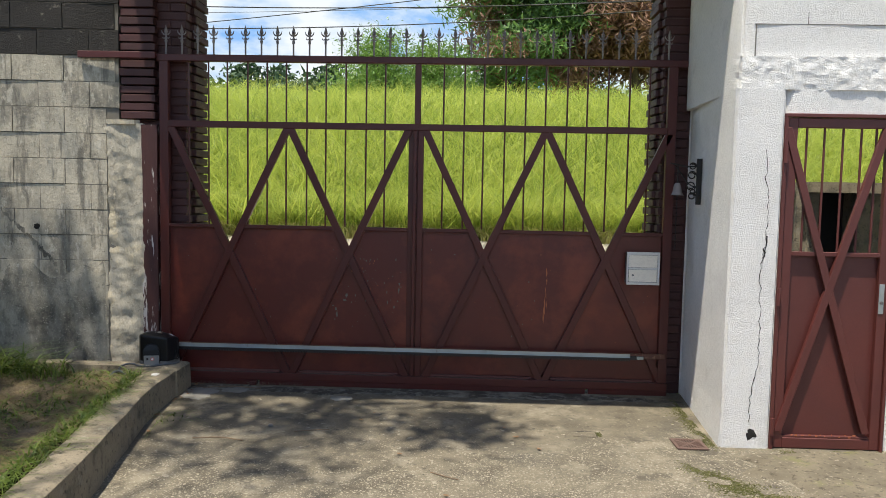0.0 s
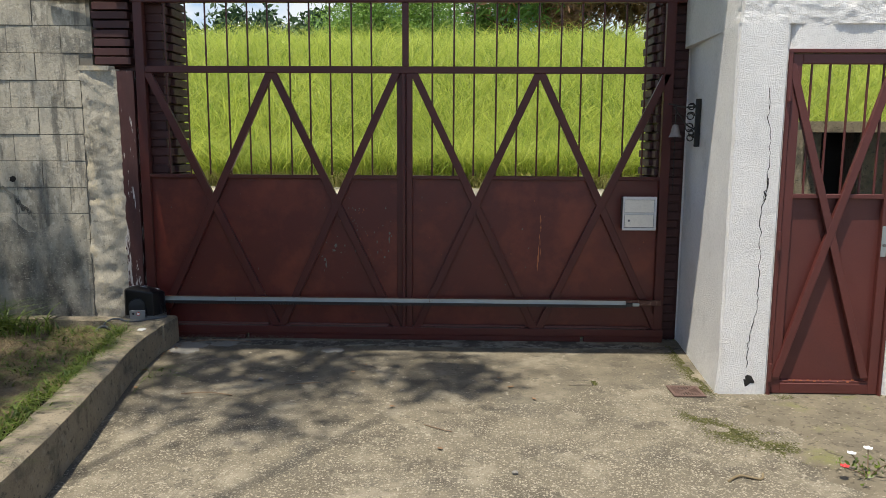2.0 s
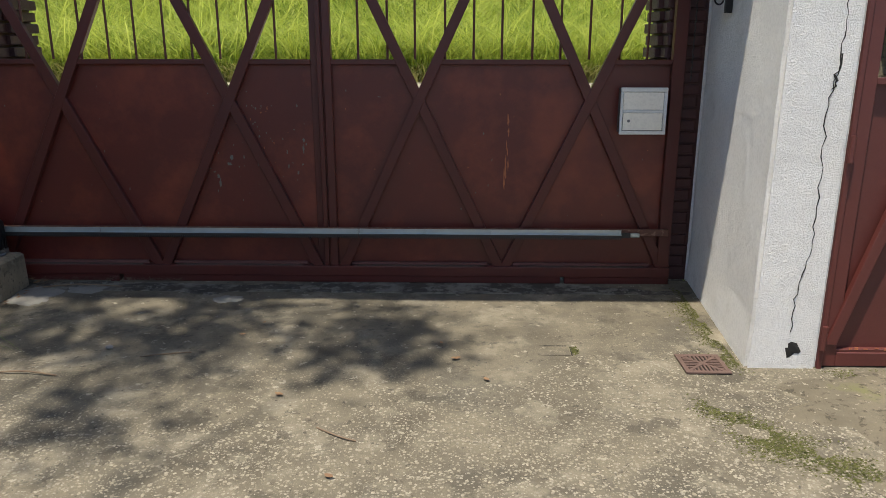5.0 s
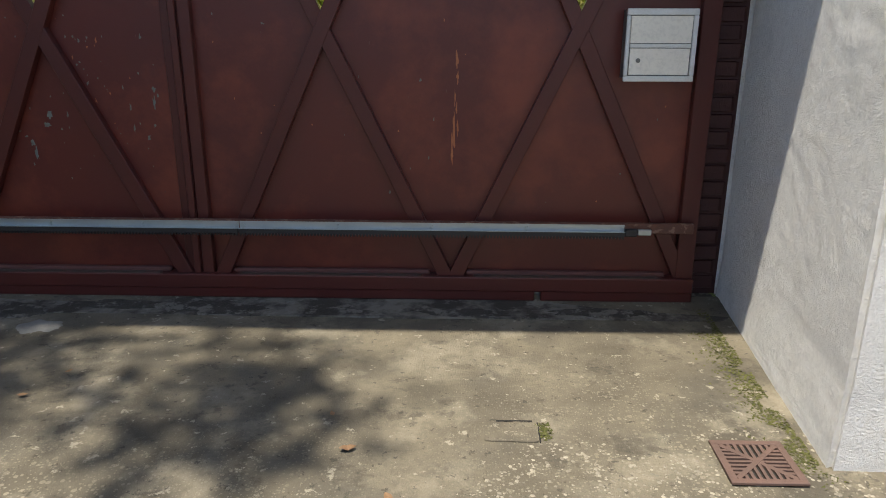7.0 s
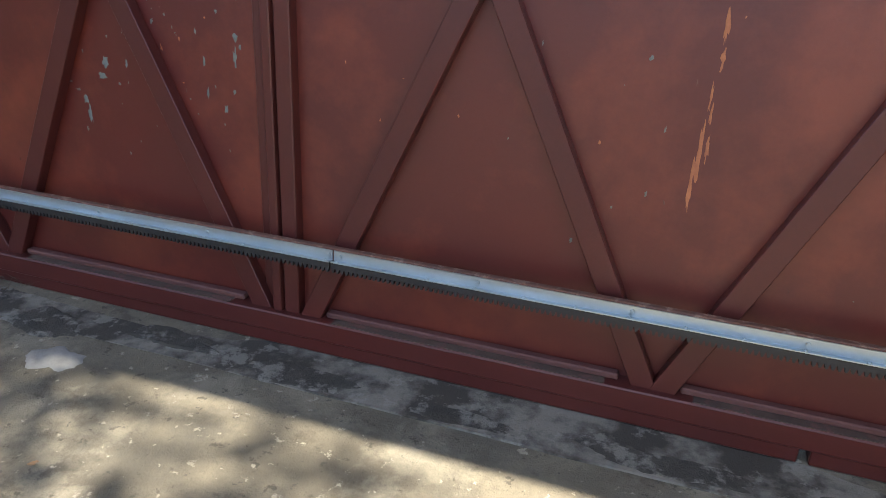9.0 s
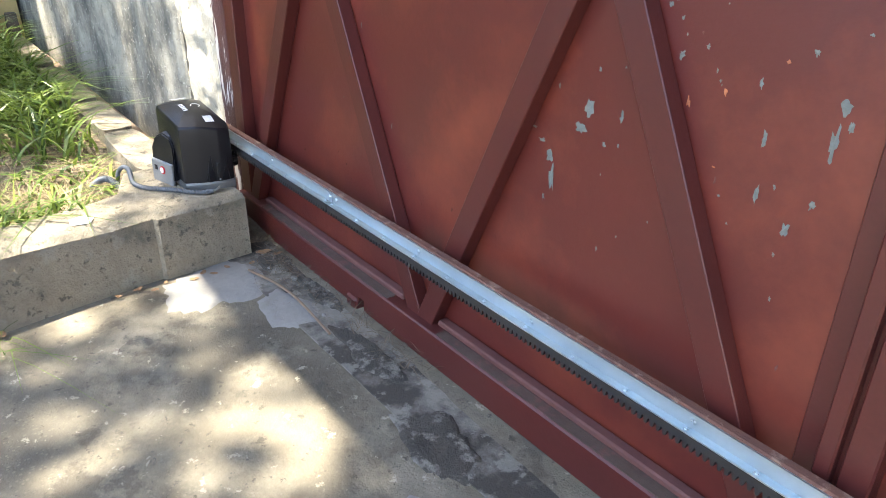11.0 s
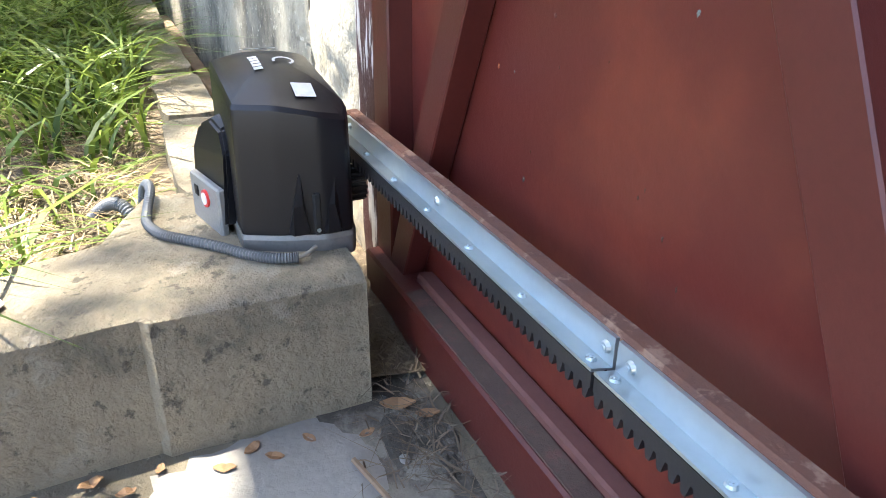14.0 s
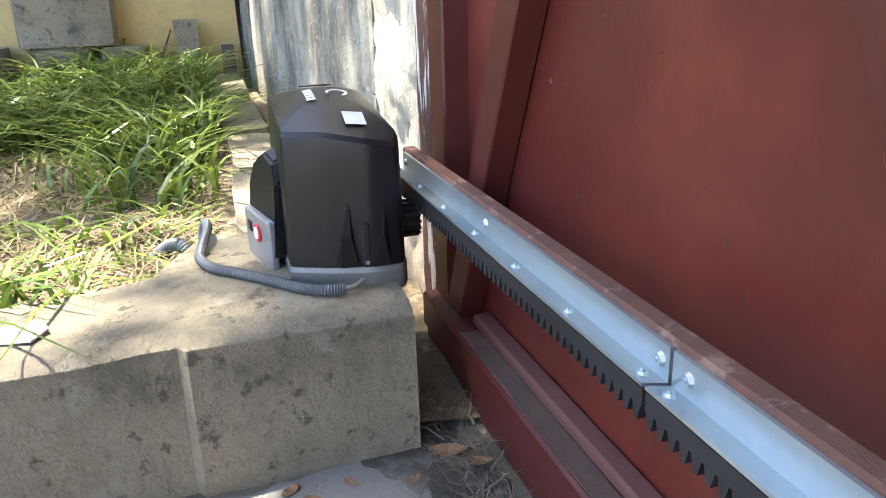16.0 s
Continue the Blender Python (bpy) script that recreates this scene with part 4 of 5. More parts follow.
part("lock", rod(bmesh.new(), (1.348, 6.552, 0.93), (1.348, 6.559, 0.93), 0.008, sides=14), M_ALU, flap, "small round key lock")

# ---- gate motor on the kerb ----
motor = thing("gate_motor", (-2.28, 6.42, 0.178), "black plastic sliding gate motor standing on the kerb", "gate motor")


def loop(bm, pts, z):
    return [bm.verts.new((x, y, z if not callable(z) else z(x, y))) for x, y in pts]


def skin(bm, rings):
    for a, b in zip(rings, rings[1:]):
        n = len(a)
        for k in range(n):
            bm.faces.new((a[k], a[(k + 1) % n], b[(k + 1) % n], b[k]))


def fine_outline(corners, r=0.012):
    """Rounds the corners of a plan outline."""
    out = []
    n = len(corners)
    for i in range(n):
        p, a, b = Vector(corners[i]), Vector(corners[i - 1]), Vector(corners[(i + 1) % n])
        da, db = (a - p).normalized(), (b - p).normalized()
        q = min(r, (a - p).length * 0.4, (b - p).length * 0.4)
        for t in (0.0, 0.33, 0.67, 1.0):
            out.append(tuple((p + da * q) * (1 - t) ** 2 + p * 2 * t * (1 - t) + (p + db * q) * t * t))
    return out


PLAN = fine_outline([(-2.200, 6.372), (-2.177, 6.420), (-2.160, 6.475), (-2.162, 6.512), (-2.185, 6.522), (-2.405, 6.522), (-2.428, 6.50), (-2.428, 6.402), (-2.405, 6.376)], 0.006)
cx0, cy0 = -2.300, 6.450


def top_z(x, y):
    return 0.419 - 1.7 * max(0, x + 2.330) ** 2 - 1.8 * min(0, x + 2.330) ** 2 - 2.4 * (y - 6.445) ** 2


def shrink(k):
    return [(cx0 + (x - cx0) * k, cy0 + (y - cy0) * k) for x, y in PLAN]


bm = bmesh.new()
rings = [loop(bm, shrink(1.015), 0.205), loop(bm, shrink(1.010), 0.26), loop(bm, PLAN, 0.33), loop(bm, shrink(0.995), lambda x, y: top_z(x, y) - 0.012), loop(bm, shrink(0.985), lambda x, y: top_z(x, y) - 0.004)]
for k in (0.95, 0.85, 0.7, 0.5, 0.25):
    rings.append(loop(bm, shrink(k), top_z))
skin(bm, rings)
bm.faces.new(rings[-1])
bm.faces.new(rings[0][::-1])
bmesh.ops.recalc_face_normals(bm, faces=bm.faces)
for f in bm.faces:
    f.smooth = True
cover = part("cover", bm, M_BLACK, motor)
cover.data.set_sharp_from_angle(angle=radians(24))
bm = bmesh.new()
rings = [loop(bm, shrink(1.04), 0.172), loop(bm, shrink(1.04), 0.198), loop(bm, shrink(1.022), 0.2045), loop(bm, shrink(0.9), 0.2045)]
skin(bm, rings)
bmesh.ops.recalc_face_normals(bm, faces=bm.faces)
part("base_plate", bm, M_ALU, motor, "grey cast base")
SLANT = Matrix.Translation((-2.356, 6.318, 0)) @ Matrix.Rotation(radians(13), 4, 'Z') @ Matrix.Translation((2.375, -6.286, 0))


def slanted(bm):
    bmesh.ops.transform(bm, matrix=SLANT, verts=bm.verts)
    return bm


# the bulge on the yard side, with its curved top
bm = bmesh.new()
side = [(-2.385, 0.20), (-2.385, 0.285), (-2.370, 0.318), (-2.33, 0.336), (-2.29, 0.328), (-2.268, 0.300), (-2.262, 0.20)]
front = [bm.verts.new((x, 6.300 + 0.25 * max(0, z - 0.25) ** 1.1, z)) for x, z in side]
back = [bm.verts.new((x + (0.006 if x < -2.32 else -0.006), 6.40, z + 0.03 * (z > 0.25))) for x, z in side]
for k in range(len(side) - 1):
    bm.faces.new((front[k], front[k + 1], back[k + 1], back[k]))
bm.faces.new(front[::-1])
bm.faces.new(back)
bmesh.ops.recalc_face_normals(bm, faces=bm.faces)
bmesh.ops.bevel(bm, geom=[e for e in bm.edges if e.calc_length() > 0.03], offset=0.004, segments=2, affect='EDGES')
part("side_bulge", slanted(bm), M_BLACK, motor)
panel = part("release_plate", slanted(boxed(-2.378, 6.294, 0.178, -2.268, 6.306, 0.252, 0.003)), M_PLATE, motor, "grey release plate with a red dial")
bm = bmesh.new()
bmesh.ops.create_cone(bm, cap_ends=True, segments=20, radius1=0.013, radius2=0.013, depth=0.003, matrix=SLANT @ pose(-2.315, 6.2925, 0.226, 90))
part("dial", bm, M_RED, panel, "red release dial")
bm = bmesh.new()
bmesh.ops.create_cone(bm, cap_ends=True, segments=20, radius1=0.009, radius2=0.009, depth=0.003, matrix=SLANT @ pose(-2.315, 6.2912, 0.226, 90))
part("dial_face", bm, M_PAPER, panel, "white dial face")
part("keyhole", slanted(boxed(-2.358, 6.292, 0.22, -2.344, 6.2945, 0.236, 0.001)), M_BLACK, panel)
# pointed fins moulded on the front
for ya, yb, zt, out in ((6.428, 6.458, 0.305, 0.016), (6.474, 6.500, 0.285, 0.010)):
    bm = bmesh.new()
    xs = -2.172 if ya < 6.45 else -2.160
    vs = [bm.verts.new(p) for p in ((xs, ya, 0.207), (xs + out, ya + 0.004, 0.209), (xs + out, yb - 0.004, 0.209), (xs, yb, 0.207), (xs, (ya + yb) / 2 + 0.006, zt), (xs + out, ya + 0.006, 0.25), (xs + out, yb - 0.012, 0.25))]
    for f in ((0, 1, 5), (0, 5, 4), (1, 2, 6, 5), (5, 6, 4), (2, 3, 6), (3, 4, 6), (0, 3, 2, 1)):
        bm.faces.new([vs[q] for q in f])
    bmesh.ops.recalc_face_normals(bm, faces=bm.faces)
    part("fin", bm, M_BLACK, motor)
part("cable_slot", boxed(-2.170, 6.461, 0.205, -2.1565, 6.471, 0.265, 0.002), M_DARK, motor)
part("screw", rod(bmesh.new(), (-2.160, 6.466, 0.2125), (-2.1552, 6.466, 0.2125), 0.003, sides=8), M_ZINC, motor)


def on_top(name, pts, mat, label="", lift=0.0008):
    """A thin sticker that follows the cover's crown."""
    bm = bmesh.new()
    vs = [bm.verts.new((x, y, top_z(x, y) + lift)) for x, y in pts]
    bm.faces.new(vs)
    g = bmesh.ops.extrude_face_region(bm, geom=bm.faces[:])
    for v in g["geom"]:
        if isinstance(v, bmesh.types.BMVert):
            v.co.z += 0.0006
    bmesh.ops.recalc_face_normals(bm, faces=bm.faces)
    return part(name, bm, mat, cover, label)


on_top("white_sticker", [(-2.190, 6.455), (-2.190, 6.482), (-2.217, 6.482), (-2.217, 6.455)], M_PAPER, "small white sticker", 0.003)
on_top("white_sticker", [(-2.372, 6.470), (-2.372, 6.422), (-2.398, 6.422), (-2.398, 6.470)], M_PAPER, "long white sticker", 0.004)
for k in range(9):
    a0, a1 = radians(30 + 28 * k), radians(30 + 28 * (k + 1))
    c = (-2.285, 6.462)
    on_top("emblem", [(c[0] + r * math.cos(a), c[1] + r * math.sin(a)) for r, a in ((0.015, a0), (0.015, a1), (0.0115, a1), (0.0115, a0))], M_LABEL, "pale ring emblem", 0.0016)
for k in range(5):
    y0 = 6.418
    x0 = -2.310 + k * 0.0105
    on_top("letter_bar", [(x0, y0), (x0 + 0.007, y0), (x0 + 0.007, y0 + 0.012), (x0, y0 + 0.012)], M_LABEL, "pale lettering bar", 0.0016)
# pinion under the rack
gx0, gz0 = -2.262, 0.2345
bm = bmesh.new()
outline = []
for k in range(16):
    for da, r in ((-0.10, 0.021), (-0.055, 0.0275), (0.055, 0.0275), (0.10, 0.021)):
        t = 2 * math.pi * k / 16 + da
        outline.append((gx0 + r * math.sin(t), gz0 + r * math.cos(t)))
rings = [[bm.verts.new((x, y, z)) for x, z in outline] for y in (6.512, 6.562)]
skin(bm, rings)
bm.faces.new(rings[0][::-1])
bm.faces.new(rings[1])
bmesh.ops.recalc_face_normals(bm, faces=bm.faces)
part("pinion", bm, M_IRON, motor, "dark steel pinion")

# ribbed conduit from the motor into the lawn
hose = thing("cable_conduit", (-2.3, 6.25, 0.18), "grey ribbed plastic conduit looping off the kerb", "conduit")
keys = [(-2.131, 6.430, 0.190), (-2.140, 6.400, 0.190), (-2.168, 6.370, 0.189), (-2.205, 6.338, 0.190), (-2.245, 6.300, 0.190), (-2.275, 6.272, 0.190), (-2.320, 6.256, 0.190), (-2.365, 6.258, 0.192), (-2.42, 6.268, 0.204), (-2.47, 6.266, 0.200), (-2.515, 6.258, 0.170), (-2.53, 6.25, 0.11)]
part("ribbed_hose", tube(bmesh.new(), curve_points(keys, 210), 0.0060, 10, 0.0018), M_HOSE, hose)
part("inner_cable", tube(bmesh.new(), curve_points([(-2.131, 6.428, 0.191), (-2.134, 6.442, 0.191), (-2.150, 6.458, 0.192)], 12), 0.0034, 8), M_PALE, hose, "pale bundled wires")
part("buried_hose", tube(bmesh.new(), curve_points([(-2.55, 6.17, 0.12), (-2.53, 6.20, 0.150), (-2.50, 6.225, 0.155), (-2.47, 6.25, 0.12)], 60), 0.010, 10, 0.0015), M_HOSE, hose, smooth=True)

# ---- pedestrian door ----
door = thing("pedestrian_door", (2.33, WF + 0.03, -0.03), "red-oxide painted steel door with crossed bars and rust", "door")
D0, D1 = WF + 0.012, WF + 0.050
part("outer_frame", boxed(2.004, WF - 0.004, -0.045, 2.026, WF + 0.07, 2.05, 0.003), M_DOOR, door)
part("outer_frame", boxed(2.688, WF - 0.004, -0.045, 2.706, WF + 0.07, 2.05, 0.003), M_DOOR, door)
part("outer_frame", boxed(2.004, WF - 0.006, 2.03, 2.706, WF + 0.07, 2.052, 0.003), M_DOOR, door)
part("stile", boxed(2.030, D0, -0.035, 2.088, D1, 2.026, 0.003), M_DOOR, door)
part("stile", boxed(2.628, D0, -0.035, 2.685, D1, 2.026, 0.003), M_DOOR, door)
part("top_rail", boxed(2.088, D0, 1.968, 2.628, D1, 2.026, 0.003), M_DOOR, door, "rust-spotted top rail")
part("bottom_rail", boxed(2.088, D0, -0.035, 2.628, D1, 0.030, 0.003), M_DOOR, door)
part("middle_rail", boxed(2.088, D0 + 0.004, 1.180, 2.628, D1, 1.206, 0.002), M_DOOR, door)
part("sheet_panel", boxed(2.088, D1 - 0.004, 0.030, 2.628, D1, 1.180), M_DOOR, door)
part("inner_lip", boxed(2.088, D0 + 0.006, 0.030, 2.628, D1 - 0.004, 0.044, 0.002), M_DOOR, door)
XC = (2.325, 0.955)
for s in (-1, 1):
    part("diagonal_bar", beam(bmesh.new(), (XC[0] + s * 0.30, 1.968), (XC[0] - s * 0.272, 0.07), 0.046, D0 - 0.012 + (0.0 if s > 0 else 0.0016), D0 + 0.020), M_DOOR, door)
for x in (2.155, 2.262, 2.375, 2.485, 2.575):
    part("upright_bar", rod(bmesh.new(), (x, D0 + 0.028, 1.206), (x, D0 + 0.028, 1.968), 0.0075), M_DOOR, door)
lockp = part("lock_plate", boxed(2.632, D0 - 0.005, 0.83, 2.664, D0, 1.015, 0.002), M_ZINC, door, "zinc lock plate")
part("lock_cylinder", rod(bmesh.new(), (2.648, D0 - 0.012, 0.90), (2.648, D0 - 0.004, 0.90), 0.010, sides=14), M_ALU, lockp)
for z in (0.87, 0.05, 1.75):
    part("hinge", rod(bmesh.new(), (2.014, WF - 0.012, z), (2.014, WF - 0.012, z + 0.11), 0.012, sides=10), M_DOOR, door, "rusty barrel hinge")

for k in range(12):
    w2, h2 = 0.006 + 0.003 * math.sin(k * 7), 0.004 + 0.002 * math.sin(k * 2)
    x, z = 2.15 + 0.036 * k + 0.01 * math.sin(k * 5), 0.046 + 0.006 * math.sin(k * 3)
    bm = boxed(x - w2, D0 + 0.0048, z - h2, x + w2, D0 + 0.0065, z + h2, 0.0006)
    part("rust_spot", bm, M_CHIP_RUST, door, "orange rust spot")
# ---- bell on its wrought bracket ----
bell = thing("door_bell", (1.735, 6.28, 1.64), "black wrought-iron bracket with a small hanging bell", "bell")
bx = 1.722
part("back_plate", boxed(bx - 0.006, 6.275, 1.48, bx + 0.03, 6.295, 1.81, 0.003), M_IRON, bell)
for zc, r, s in ((1.755, 0.026, 1), (1.69, 0.03, 1), (1.615, 0.034, -1), (1.54, 0.026, 1), (1.575, 0.02, -1)):
    pts = [(bx - 0.008 - r + r * math.cos(t) * (1 - 0.05 * t), 6.285, zc + s * r * math.sin(t) * (1 - 0.05 * t)) for t in np.linspace(0, 8.5, 26)]
    part("scroll", tube(bmesh.new(), pts, 0.0045, 6), M_IRON, bell, smooth=True)
part("arm", tube(bmesh.new(), curve_points([(bx, 6.285, 1.755), (bx - 0.08, 6.29, 1.752), (bx - 0.14, 6.30, 1.765), (bx - 0.19, 6.30, 1.775)], 16), 0.006, 6), M_IRON, bell, smooth=True)
part("arm", tube(bmesh.new(), curve_points([(bx, 6.285, 1.60), (bx - 0.06, 6.29, 1.63), (bx - 0.11, 6.30, 1.70), (bx - 0.15, 6.30, 1.752)], 16), 0.005, 6), M_IRON, bell, smooth=True)
bm = bmesh.new()
prof = [(0.006, 0.09), (0.018, 0.085), (0.026, 0.06), (0.031, 0.03), (0.040, 0.006), (0.046, 0.0), (0.043, 0.0)]
rings = [[bm.verts.new((bx - 0.135 + r * math.cos(2 * math.pi * k / 18), 6.30 + r * math.sin(2 * math.pi * k / 18), 1.545 + z)) for k in range(18)] for r, z in prof]
skin(bm, rings)
bm.faces.new(rings[0])
part("bell_cup", bm, M_SPEAR, bell, "dull grey bell cup", True)
part("hanger", rod(bmesh.new(), (bx - 0.135, 6.30, 1.632), (bx - 0.135, 6.30, 1.765), 0.004), M_IRON, bell)
part("pull_chain", tube(bmesh.new(), [(bx - 0.135 + 0.003 * math.sin(k * 1.7), 6.30, 1.55 - 0.012 * k) for k in range(34)], 0.003, 5, 0.0018), M_IRON, bell)

# ---- floor drain ----
drain = thing("floor_drain", (1.515, 5.53, -0.04), "rusty brown slotted square floor drain grate", "drain")
dx0, dy0, ds = 1.515, 5.525, 0.098
dz = drive_z(dx0, dy0) + 0.006
part("well", boxed(dx0 - ds + 0.012, dy0 - ds + 0.012, dz - 0.012, dx0 + ds - 0.012, dy0 + ds - 0.012, dz - 0.0035), M_DARK, drain, "dark drain well")
for a in ((-1, -1, 1, -0.80), (-1, 0.80, 1, 1), (-1, -0.80, -0.80, 0.80), (0.80, -0.80, 1, 0.80)):
    part("rim", boxed(dx0 + a[0] * ds, dy0 + a[1] * ds, dz - 0.004, dx0 + a[2] * ds, dy0 + a[3] * ds, dz + 0.004, 0.001), M_DRAIN, drain)
for s in (-1, 1):
    m = Matrix.Translation((dx0, dy0, 0)) @ Matrix.Rotation(radians(45 * s), 4, 'Z')
    part("diagonal_rib", boxed(-0.108, -0.007, dz - 0.0035, 0.108, 0.007, dz + 0.0032 + 0.0003 * s, m=m), M_DRAIN, drain)
for k in range(-4, 5):
    c = k * 0.0172
    L0 = abs(c) + 0.004
    for s in (-1, 1):
        part("slat", boxed(dx0 + c - 0.0045, dy0 + s * L0, dz - 0.003, dx0 + c + 0.0045, dy0 + s * 0.08, dz + 0.0026), M_DRAIN, drain)
        part("slat", boxed(dx0 + s * L0, dy0 + c - 0.0045, dz - 0.003, dx0 + s * 0.08, dy0 + c + 0.0045, dz + 0.0023), M_DRAIN, drain)
# broken slab lid
lid = thing("slab_lid", (0.84, 5.65, -0.04), "sunken concrete inspection lid with an open edge", "lid")
lz = drive_z(0.84, 5.65)
part("lid_plate", rough_box(0.79, 5.60, lz - 0.05, 0.945, 5.70, lz + 0.003, 0.02, 0.012, 50, edge=0.004), M_CONC, lid)
part("gap", boxed(0.83, 5.700, lz - 0.03, 0.935, 5.711, lz + 0.003), M_DARK, lid)
part("gap", boxed(0.947, 5.60, lz - 0.03, 0.951, 5.70, lz + 0.003), M_DARK, lid)

# ---- things on the ground ----
def leaf_litter(x, y, z, size, turn, seed):
    bm = bmesh.new()
    n = 7
    for i in range(n):
        t = i / (n - 1)
        w = size * 0.28 * math.sin(math.pi * min(0.98, t * 0.95 + 0.03)) ** 0.8
        lift = 0.006 + size * 0.18 * (t - 0.5) ** 2 * 2 + 0.004 * noise.noise((t * 3, seed, 0))
        for s in (-1, 0, 1):
            bm.verts.new((size * (t - 0.5), s * w, lift + (0.25 * w if s else 0)))
    bm.verts.ensure_lookup_table()
    for i in range(n - 1):
        for s in (0, 1):
            a = 3 * i + s
            bm.faces.new([bm.verts[q] for q in (a, a + 3, a + 4, a + 1)])
    g = bmesh.ops.extrude_face_region(bm, geom=bm.faces[:])
    for v in g["geom"]:
        if isinstance(v, bmesh.types.BMVert):
            v.co.z -= 0.0008
    bmesh.ops.recalc_face_normals(bm, faces=bm.faces)
    bmesh.ops.transform(bm, matrix=pose(x, y, z, 0, 0, turn), verts=bm.verts)
    return solid("dry_leaf", bm, M_DRY_LEAF, "curled brown dry leaf on the concrete", "leaf", "dry leaves on the drive")


rl = random.Random(4)
for k in range(9):
    leaf_litter(-2.035 + rl.uniform(-0.01, 0.035), 6.10 + 0.045 * k + rl.uniform(-0.02, 0.02), drive_z(-2, 6.2) + 0.002, rl.uniform(0.015, 0.032), rl.uniform(0, 360), k)
for k, (x, y) in enumerate(((-2.03, 5.78), (-1.94, 5.45), (0.0, 4.63), (-0.30, 5.2), (0.35, 5.72), (0.42, 5.55), (-0.55, 5.95), (-0.62, 5.80), (0.55, 5.35), (-2.035, 6.53), (-2.0, 6.56))):
    leaf_litter(x, y, drive_z(x, y) + 0.002, rl.uniform(0.022, 0.05), rl.uniform(0, 360), 20 + k)


def twig(keys, r, label, mat=M_TWIG):
    pts = curve_points([(x, y, drive_z(x, y) + z) for x, y, z in keys], 16)
    return solid("twig", tube(bmesh.new(), pts, r, 6), mat, label, "twig", "twigs on the drive", smooth=True)


twig([(-1.62, 5.36, 0.006), (-1.45, 5.37, 0.014), (-1.30, 5.35, 0.006)], 0.004, "thin dry twig lying on the concrete")
twig([(1.36, 4.32, 0.006), (1.43, 4.37, 0.012), (1.52, 4.35, 0.006), (1.55, 4.40, 0.010)], 0.006, "pale bent twig lying on the concrete", M_STRAW)
twig([(-0.10, 4.95, 0.004), (0.0, 4.88, 0.008), (0.06, 4.86, 0.004)], 0.003, "thin dry twig lying on the concrete")
twig([(-1.95, 6.44, 0.012), (-1.75, 6.47, 0.02), (-1.50, 6.46, 0.012)], 0.004, "dry twig lying by the gate")
twig([(-1.02, 5.55, 0.004), (-0.9, 5.58, 0.006), (-0.8, 5.60, 0.004)], 0.003, "thin dry twig lying on the concrete")
places = [(rl.gauss(-1.93, 0.10), rl.gauss(6.53, 0.035), -0.015) for _ in range(150)] + [(rl.uniform(-2.3, -1.2), rl.gauss(6.55, 0.02), 0.0) for _ in range(260)]
blades("twig_litter", places, M_LITTER, "dry straw and twig litter in the kerb corner", "litter", h=(0.015, 0.05), w=0.0016, lean=2.6, segs=2, seed=9)
for k, (x, y, r) in enumerate(((-1.83, 6.53, 0.010), (-1.93, 6.50, 0.008), (-1.60, 6.50, 0.006), (0.366, 4.37, 0.014), (-1.2, 5.64, 0.016))):
    bm = bmesh.new()
    bmesh.ops.create_icosphere(bm, subdivisions=2, radius=r, matrix=pose(x, y, drive_z(x, y) + r * 0.6) @ Matrix.Diagonal((1.2, 1, 0.7, 1)))
    for v in bm.verts:
        v.co += v.normal * r * 0.25 * noise.noise(v.co * 90)
    solid("pebble", bm, M_PALE, "small pale pebble on the concrete", "pebble", "loose pebbles", smooth=True)
bm = bmesh.new()
vs = [bm.verts.new(p) for p in ((-2.175, 6.025, 0.181), (-2.135, 6.02, 0.180), (-2.125, 6.07, 0.181), (-2.15, 6.085, 0.184), (-2.185, 6.07, 0.182))]
bm.faces.new(vs)
g = bmesh.ops.extrude_face_region(bm, geom=bm.faces[:])
for v in g["geom"]:
    if isinstance(v, bmesh.types.BMVert):
        v.co.z += 0.002
bmesh.ops.recalc_face_normals(bm, faces=bm.faces)
solid("paper_scrap", bm, M_PAPER, "torn white paper scrap lying on the kerb", "paper")

# aggregate stones standing proud of the worn drive
rng = np.random.default_rng(21)
verts, faces = [], []
for _ in range(42000):
    x, y = rng.uniform(-1.9, 2.2), 3.6 + 2.6 * rng.random()
    lim = 5.15 + 0.55 * noise.noise((x * 0.9, y * 0.9, 4)) + 0.45 * max(0, x - 0.2) + 0.25 * noise.noise((x * 4, y * 4, 1))
    if y > lim or ((x - 0.45) / 0.5) ** 2 + ((y - 5.8) / 0.5) ** 2 < 1 or rng.random() > 0.45 + 0.5 * (lim - y):
        continue
    r = 0.003 + 0.0062 * rng.random() ** 2
    z = drive_z(x, y)
    a = rng.uniform(0, 3.14)
    c, s = math.cos(a), math.sin(a)
    k = len(verts)
    for ux, uy in ((1.3, 0), (0.3, 0.9), (-1.1, 0.4), (-0.7, -0.8), (0.6, -0.9)):
        verts.append((x + r * (c * ux - s * uy), y + r * (s * ux + c * uy), z - 0.001))
    verts.append((x, y, z + 0.0022))
    faces += [(k + i, k + (i + 1) % 5, k + 5) for i in range(5)]
me = bpy.data.meshes.new("aggregate_stones")
me.from_pydata(verts, [], faces)
me.materials.append(M_PEBBLE)
tagged(new("aggregate_stones", me), "pale aggregate stones worn proud in the concrete", "gravel", kind="stuff")

